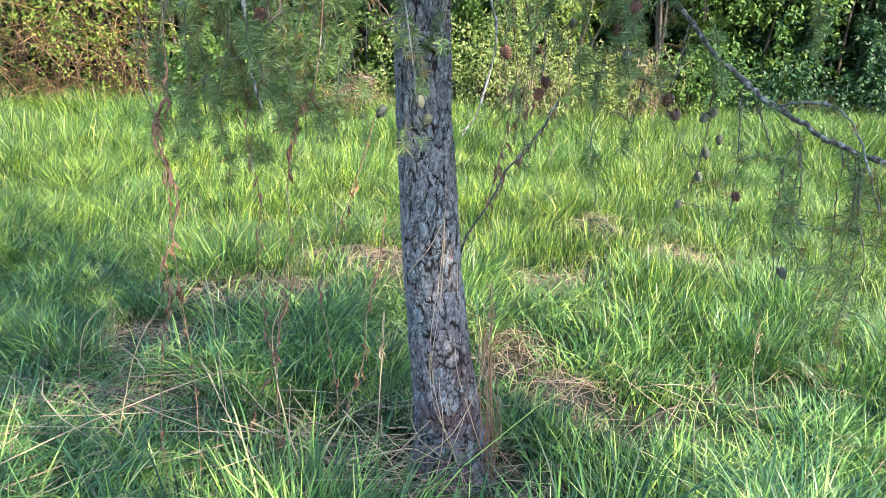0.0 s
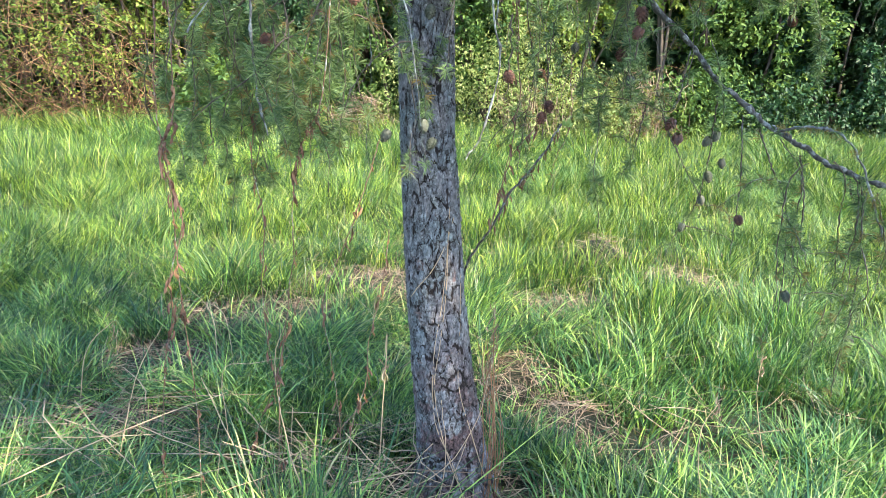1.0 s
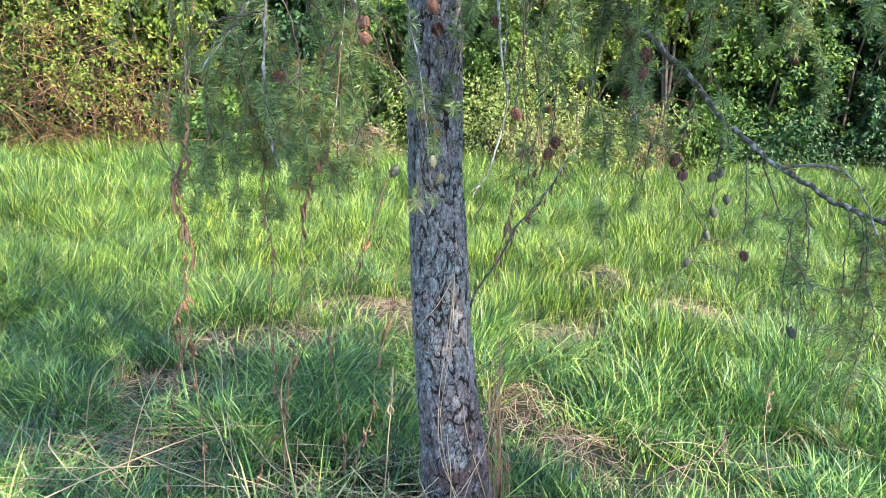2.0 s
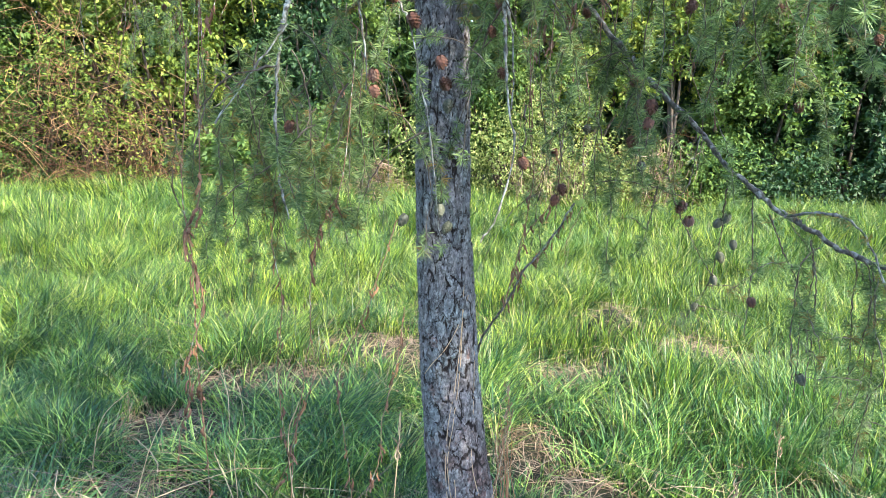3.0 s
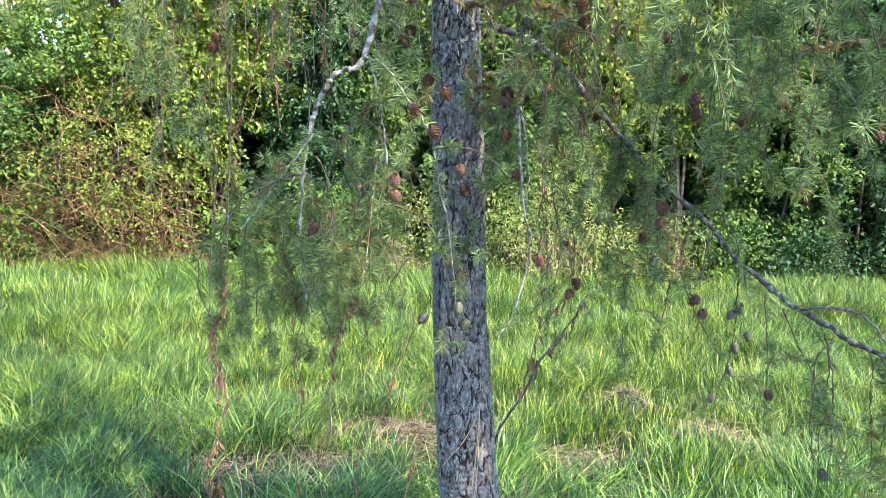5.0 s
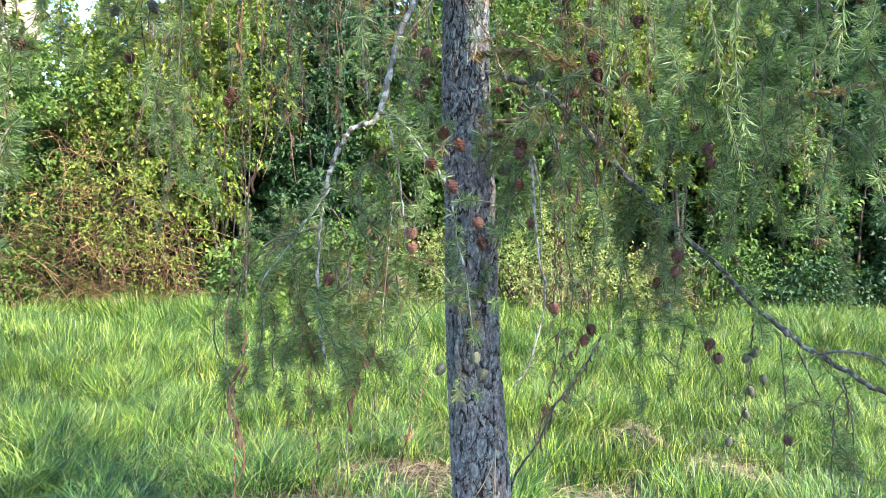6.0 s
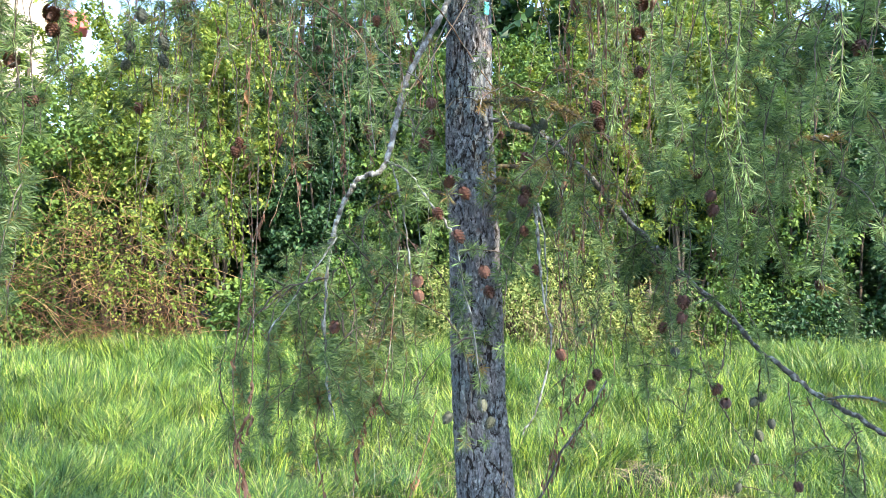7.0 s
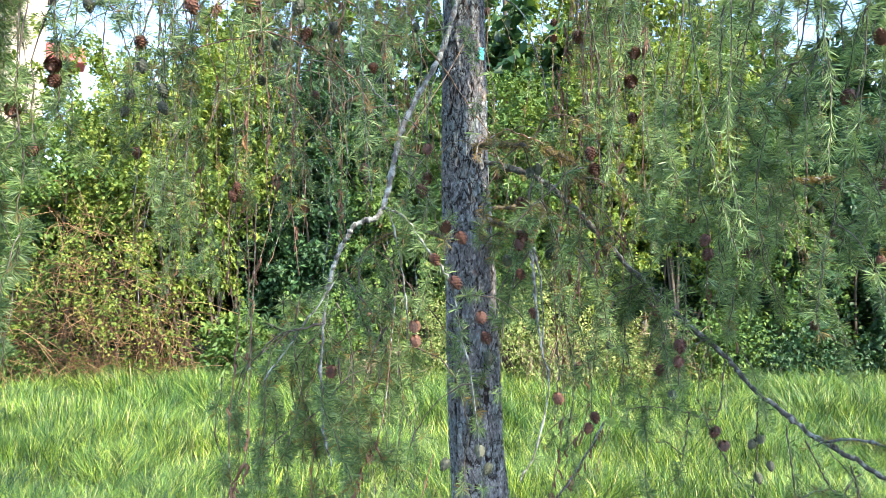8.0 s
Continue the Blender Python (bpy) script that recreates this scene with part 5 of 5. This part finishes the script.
        part("stem", g.mesh("stem", STALK, True), ob, base=at)
    # straight bare shoot across the top of the trunk
    at = Vector((-0.17, 2.1, 2.16))
    ob = thing("bare_shoot", at, "thin straight pale bare shoot", "twig")
    g = Geo()
    tube(g, smooth_path([(-0.12, 2.15, 2.3), (-0.19, 2.08, 2.13), (-0.305, 1.95, 1.9)], 12), np.linspace(0.0011, 0.0016, 12), 5)
    part("stem", g.mesh("stem", STRAW, True), ob, base=at)


# ---- hedge and trees behind the meadow ----
def leaves_on(geo, rng, p, d, size, ratio, flop=0.5):
    """Folded diamond leaves at p, pointing along d."""
    n = len(p)
    d = unit(d + np.stack([np.zeros(n), np.zeros(n), -flop * rng.random(n)], -1))
    s = unit(np.cross(d, unit(rng.normal(0, 0.55, (n, 3)) + [0, -0.35, 1.0])))
    up = np.cross(s, d)
    ln = size * rng.uniform(0.6, 1.25, n)[:, None]
    w = ln * ratio
    mid = p + d * ln * 0.42
    v = np.stack([p, mid - s * w * 0.5 + up * w * 0.18, p + d * ln - up * ln * 0.1, mid + s * w * 0.5 + up * w * 0.18], 1)
    b = (np.arange(n) * 4)[:, None]
    geo.add(v, np.concatenate([b + np.array([[0, 1, 2]]), b + np.array([[0, 2, 3]])]))


def foliage(geo, rng, centre, radii, clumps, shoots, per, size, ratio, hollow=0.35, lobes=2.3, droop=0.25, low=0.05):
    """Leafy shoots through an uneven, lobed body; more of them towards its surface."""
    centre, radii = np.asarray(centre, dtype=float), np.asarray(radii, dtype=float)
    k = clumps * 4
    u = unit(rng.normal(0, 1, (k, 3)))
    rad = (hollow + (1 - hollow) * rng.random(k) ** 0.6)
    lob = 0.72 + 0.5 * vnoise(np.arctan2(u[:, 1], u[:, 0]) * lobes + centre[0] * 3, u[:, 2] * lobes * 1.6 + 5, int(abs(centre[0] * 7)) + 1)
    c = centre + u * (rad * lob)[:, None] * radii
    keep = c[:, 2] > low
    c, u = c[keep][:clumps], u[keep][:clumps]
    m = len(c)
    i = np.repeat(np.arange(m), shoots)
    sd = unit(u[i] * 0.7 + rng.normal(0, 0.7, (len(i), 3)) + [0, 0, 0.15 - droop])
    s0 = c[i] + rng.normal(0, 0.05, (len(i), 3))
    j = np.repeat(np.arange(len(i)), per)
    t = rng.random(len(j)) * rng.uniform(0.18, 0.42, len(i))[j]
    p = s0[j] + sd[j] * t[:, None] - np.array([0, 0, droop])[None] * (t * t)[:, None] * 2 + rng.normal(0, 0.012, (len(j), 3))
    d = unit(sd[j] * 0.6 + rng.normal(0, 0.75, (len(j), 3)))
    keep = p[:, 2] > 0.03
    leaves_on(geo, rng, p[keep], d[keep], size, ratio)
    return c


def shrub(seed, x, y, z, radii, mat, label, clumps, size, ratio=0.55, name="shrub", category="shrub", stems=6, trunk=0.03, shoots=5, per=9, wood=None, leaf_name="foliage", **kw):
    rng = np.random.default_rng(seed)
    base = Vector((x, y, float(ground_z(x, y))))
    ob = thing(name, base, label, category, "hedge plants" if category == "shrub" else "trees behind the hedge")
    g = Geo()
    c = foliage(g, rng, (x, y, z), radii, clumps, shoots, per, size, ratio, **kw)
    part(leaf_name, g.mesh(leaf_name, mat), ob, base=base)
    for _ in range(stems):
        e = c[rng.integers(len(c))]
        s = np.array([x + rng.normal(0, 0.12), y + rng.normal(0, 0.12), base.z - 0.05])
        g = Geo()
        m = (s + e) / 2 + [rng.normal(0, 0.1), rng.normal(0, 0.1), 0.15]
        tube(g, smooth_path([s, m, e], 12), np.linspace(trunk, trunk * 0.25, 12), 6)
        part("stem", g.mesh("stem", wood or STEM_WOOD, True), ob, base=base)
    return ob


def make_hedge():
    yellow, mid = "yellow-green leafy climber smothering the hedge", "green leafy hedge shrub with hanging shoots"
    dark, pale = "dark green hedge shrub with shade put into its leaf colour", "low weeds with small pale leaves at the hedge foot"
    # the front row, from one end of the hedge to the other
    for a in ((101, -8.3, 10.0, 1.9, (1.3, 1.0, 2.0), LEAF_MID, mid, 260, 0.085),
              (102, -6.4, 10.3, 2.6, (1.2, 1.0, 1.7), LEAF_MID, mid, 300, 0.08),
              (103, -5.5, 10.2, 3.0, (0.9, 0.55, 0.9), LEAF_YELLOW, yellow, 130, 0.07),
              (104, -4.45, 10.25, 2.6, (0.95, 0.8, 1.6), LEAF_YELLOW, yellow, 210, 0.075),
              (105, -3.9, 10.3, 3.6, (1.1, 0.8, 1.5), LEAF_YELLOW, yellow, 200, 0.08),
              (116, -5.3, 10.8, 3.9, (0.95, 0.7, 1.2), LEAF_YELLOW, yellow, 230, 0.075),
              (106, -2.9, 10.6, 1.0, (0.75, 0.6, 0.9), LEAF_DARK_SHADED, dark, 130, 0.09),
              (107, -2.5, 10.9, 3.0, (1.2, 0.8, 2.4), LEAF_DARK_SHADED, mid, 330, 0.08),
              (108, -1.2, 10.8, 2.2, (1.1, 0.9, 2.3), LEAF_MID, mid, 330, 0.075),
              (109, 0.2, 10.6, 2.4, (1.1, 0.9, 2.5), LEAF_MID, yellow, 340, 0.07),
              (110, 1.3, 11.0, 3.2, (1.0, 0.9, 2.2), LEAF_YELLOW, yellow, 300, 0.08),
              (111, 2.7, 11.1, 3.7, (1.2, 0.9, 1.9), LEAF_YELLOW, mid, 270, 0.085),
              (112, 4.0, 11.2, 2.0, (1.1, 0.9, 2.0), LEAF_MID, mid, 280, 0.08),
              (113, 5.4, 11.4, 2.2, (1.3, 1.0, 2.3), LEAF_DARK_SHADED, dark, 330, 0.10),
              (114, 7.2, 11.8, 2.4, (1.5, 1.1, 2.5), LEAF_DARK_SHADED, dark, 300, 0.10),
              (115, 9.2, 12.2, 2.2, (1.5, 1.1, 2.4), LEAF_MID, mid, 220, 0.10)):
        seed, x, y, z, radii, mat, label, clumps, size = a
        shrub(seed, x, y, z, radii, mat, label, int(clumps * 0.72), size * 0.98, shoots=7, per=13, hollow=0.35)
    # low weeds along the foot
    for a in ((121, -6.5, 9.5, 0.6, (0.8, 0.35, 0.5), LEAF_MID, "nettles at the hedge foot", 60, 0.07), (122, -3.3, 9.6, 0.55, (0.6, 0.35, 0.55), LEAF_MID, "leafy green weeds at the hedge foot", 70, 0.09),
              (123, -2.3, 9.8, 0.8, (0.5, 0.35, 0.7), LEAF_MID, "leafy green weeds at the hedge foot", 70, 0.07), (124, -0.5, 9.8, 0.8, (0.8, 0.4, 0.8), LEAF_PALE, pale, 130, 0.04),
              (125, 0.7, 9.8, 0.95, (0.7, 0.45, 1.0), LEAF_PALE, pale, 190, 0.04), (126, 1.7, 10.0, 0.6, (0.6, 0.4, 0.55), LEAF_PALE, pale, 110, 0.045),
              (127, 2.9, 10.2, 0.7, (0.7, 0.4, 0.6), LEAF_MID, "leafy green weeds at the hedge foot", 80, 0.06), (128, 4.2, 10.4, 0.6, (0.8, 0.4, 0.5), LEAF_DARK_SHADED, dark, 90, 0.07),
              (129, 5.9, 10.6, 0.7, (0.9, 0.4, 0.6), LEAF_DARK_SHADED, dark, 90, 0.08)):
        seed, x, y, z, radii, mat, label, clumps, size = a
        shrub(seed, x, y, z, radii, mat, label, clumps, size, stems=4, trunk=0.008, hollow=0.1)
    # the back row closes the gaps between them; its leaf colour carries their deep shade
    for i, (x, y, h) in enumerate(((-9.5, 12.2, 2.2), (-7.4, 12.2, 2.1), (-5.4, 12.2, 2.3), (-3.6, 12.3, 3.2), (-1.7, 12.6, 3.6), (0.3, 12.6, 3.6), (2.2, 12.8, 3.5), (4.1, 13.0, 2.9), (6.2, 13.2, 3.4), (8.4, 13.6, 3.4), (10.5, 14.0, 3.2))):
        shrub(140 + i, x, y, h * 0.85, (1.5, 1.0, h), LEAF_DARK_SHADED, dark, 105, 0.30, 0.7, stems=5, trunk=0.05, hollow=0.05)
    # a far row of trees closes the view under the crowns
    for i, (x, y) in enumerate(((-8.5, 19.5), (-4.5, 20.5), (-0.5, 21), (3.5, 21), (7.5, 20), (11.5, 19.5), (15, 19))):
        shrub(190 + i, x, y, 2.6, (2.6, 1.4, 2.7), LEAF_DARK_SHADED, "dark broadleaved tree far behind the hedge", 60, 0.55, 0.7, name="tree", category="tree", stems=5, trunk=0.1, leaf_name="crown", hollow=0.05)
    # taller trees
    for seed, x, y, z, radii, mat, clumps in ((161, -1.6, 15.0, 6.0, (2.6, 1.8, 3.4), LEAF_MID, 450), (169, 4.0, 16.5, 6.5, (1.8, 1.4, 3.5), LEAF_BACK, 260), (162, 2.2, 15.5, 6.4, (2.8, 1.8, 3.6), LEAF_BACK, 440), (163, -4.3, 14.6, 5.4, (2.0, 1.4, 3.0), LEAF_MID, 380),
                                              (164, 7.7, 12.9, 4.6, (2.1, 1.5, 3.5), LEAF_DARK_SHADED, 420), (168, -5.0, 13.4, 5.0, (1.15, 0.9, 2.4), LEAF_YELLOW, 260), (165, -10.5, 16, 5.0, (2.2, 1.6, 2.6), LEAF_BACK, 220), (166, 0.4, 18, 8.0, (3.5, 2.0, 4.0), LEAF_BACK, 300), (167, 4.9, 14.4, 4.8, (1.5, 1.2, 2.8), LEAF_MID, 400)):
        shrub(seed, x, y, z, radii, mat, "broadleaved tree standing behind the hedge", int(clumps * 0.62), 0.125, 0.6, name="tree", category="tree", stems=8, trunk=0.12, leaf_name="crown", hollow=0.2, shoots=6, per=13)


def make_shade_tree():
    """Unseen neighbouring tree, added towards the sun so that its shade lies over the larch."""
    shrub(181, 3.75, -1.77, 5.4, (1.55, 1.4, 1.9), LEAF_MID, "unseen broadleaved tree, added to shade the larch", 36, 0.17, 0.65, name="tree", category="tree", stems=12, trunk=0.14, leaf_name="crown", hollow=0.15)


def make_brambles():
    """Dry brown canes with sparse yellowing leaves."""
    for seed, x, y, w, h, n in ((171, -5.4, 9.35, 1.1, 2.2, 700), (172, -6.8, 9.5, 0.8, 1.5, 300), (173, -4.4, 9.45, 0.6, 1.3, 300), (174, 2.1, 10.0, 0.5, 0.9, 140), (175, -2.2, 9.75, 0.4, 0.8, 90)):
        rng = np.random.default_rng(seed)
        base = Vector((x, y, float(ground_z(x, y))))
        ob = thing("bramble", base, "tangle of dry brown bramble canes with few leaves", "bramble", "brambles in the hedge")
        for k in range(25):
            g = Geo()
            for _ in range(1 if k < 24 else n - 24):
                q = rng.normal(0, 0.55)
                a = np.array([x + w * q, y + rng.normal(0, 0.25), h * rng.uniform(0, 1.25) * math.exp(-q * q) * rng.uniform(0.6, 1.2)])
                e = a + [rng.normal(0, 0.35), rng.normal(-0.05, 0.2), rng.normal(-0.1, 0.25)]
                m = (a + e) / 2 + [rng.normal(0, 0.08), rng.normal(-0.05, 0.08), rng.uniform(0.0, 0.2)]
                p = smooth_path([a, m, e], 7)
                p[:, 2] = np.maximum(p[:, 2], 0.02)
                tube(g, p, np.linspace(0.0046, 0.0026, 7), 3)
            tagged(part("cane" if k < 24 else "cane_thicket", g.mesh("cane", BRAMBLE, True), ob, base=base), kind="" if k < 24 else "stuff")
        g = Geo()
        foliage(g, rng, (x, y, h * 0.6), (w, 0.4, h * 0.65), int(n / 8), 4, 8, 0.055, 0.6, hollow=0.2)
        part("leaves", g.mesh("leaves", LEAF_YELLOW), ob, base=base)


def make_straw_heaps():
    rng = np.random.default_rng(41)
    for x, y, rx, h, label in ((-1.4, 9.45, 0.45, 0.6, "heap of pale cut straw at the hedge foot"), (0.75, 9.6, 0.3, 0.75, "stand of tall yellow dry grass"), (2.25, 9.8, 0.22, 0.95, "stand of tall yellow dry grass")):
        g = Geo()
        n = 700 if h < 0.7 else 260
        px = x + rng.normal(0, rx * 0.8, n)
        py = y + rng.normal(0, 0.12, n)
        upright = h > 0.7
        pz = ground_z(px, py) + (rng.uniform(0.2, h, n) if upright else rng.uniform(0.02, h, n) * np.exp(-((px - x) / rx) ** 2))
        strands(g, rng, px, py, pz, rng.uniform(0.2, 0.5, n), rng.uniform(0, 6.28, n), rng.normal(1.1, 0.45, n) if upright else rng.normal(0, 0.35, n), rng.normal(0, 0.25, n), rng.uniform(0.005, 0.009, n))
        tagged(new("dry_grass_heap", g.mesh("dry_grass_heap", STRAW)), label, "straw", kind="stuff")


def make_house():
    """Cream house, seen through the twigs over the hedge."""
    at = Vector((-15.95, 23.9, 0))
    ob = thing("house", at, "cream plastered house with dark roof beyond the hedge", "house")
    ob.rotation_euler = (0, 0, radians(34))

    def box(name, c, s, mat, parent, label="", bev=0.02):
        bm = bmesh.new()
        bmesh.ops.create_cube(bm, size=1, matrix=Matrix.Translation(c) @ Matrix.Diagonal((*s, 1)))
        bmesh.ops.bevel(bm, geom=bm.edges[:], offset=bev, segments=1, affect="EDGES")
        me = bpy.data.meshes.new(name)
        bm.to_mesh(me)
        me.materials.append(mat)
        return part(name, me, parent, label)

    box("wall", (-4.0, 3.0, 6.75), (8.4, 7.0, 13.5), PLASTER, ob)
    bm = bmesh.new()
    v = [bm.verts.new(p) for p in ((-8.6, -0.9, 13.5), (0.6, -0.9, 13.5), (0.6, 6.9, 13.5), (-8.6, 6.9, 13.5), (-8.6, 3.0, 16.9), (0.6, 3.0, 16.9))]
    for f in ((0, 1, 5, 4), (2, 3, 4, 5), (1, 2, 5), (3, 0, 4), (3, 2, 1, 0)):
        bm.faces.new([v[i] for i in f])
    me = bpy.data.meshes.new("roof")
    bm.to_mesh(me)
    me.materials.append(ROOF_TILE)
    part("roof", me, ob, "dark pitched roof")
    box("awning", (0.84, 0.4, 9.5), (1.3, 1.2, 0.6), RED_PAINT, ob, "red awning at the house corner", 0.05)
    for x in (-6.6, -4.2, -1.8):
        for z in (2.0, 5.0, 8.0, 11.0):
            w = box("window", (x, -0.5, z), (1.1, 0.12, 1.5), PLASTER, ob, "window with dark panes", 0.01)
            for dx in (-0.25, 0.25):
                bm = bmesh.new()
                bmesh.ops.create_cube(bm, size=1, matrix=Matrix.Translation((x + dx, -0.57, z)) @ Matrix.Diagonal((0.46, 0.03, 1.34, 1)))
                me = bpy.data.meshes.new("pane")
                bm.to_mesh(me)
                me.materials.append(GLASS_DARK)
                part("pane", me, w)


make_larch()
make_tag()
make_vines()
make_dry_stems()
make_hedge()
make_shade_tree()
make_brambles()
make_straw_heaps()
make_house()
make_straw()
make_grass()
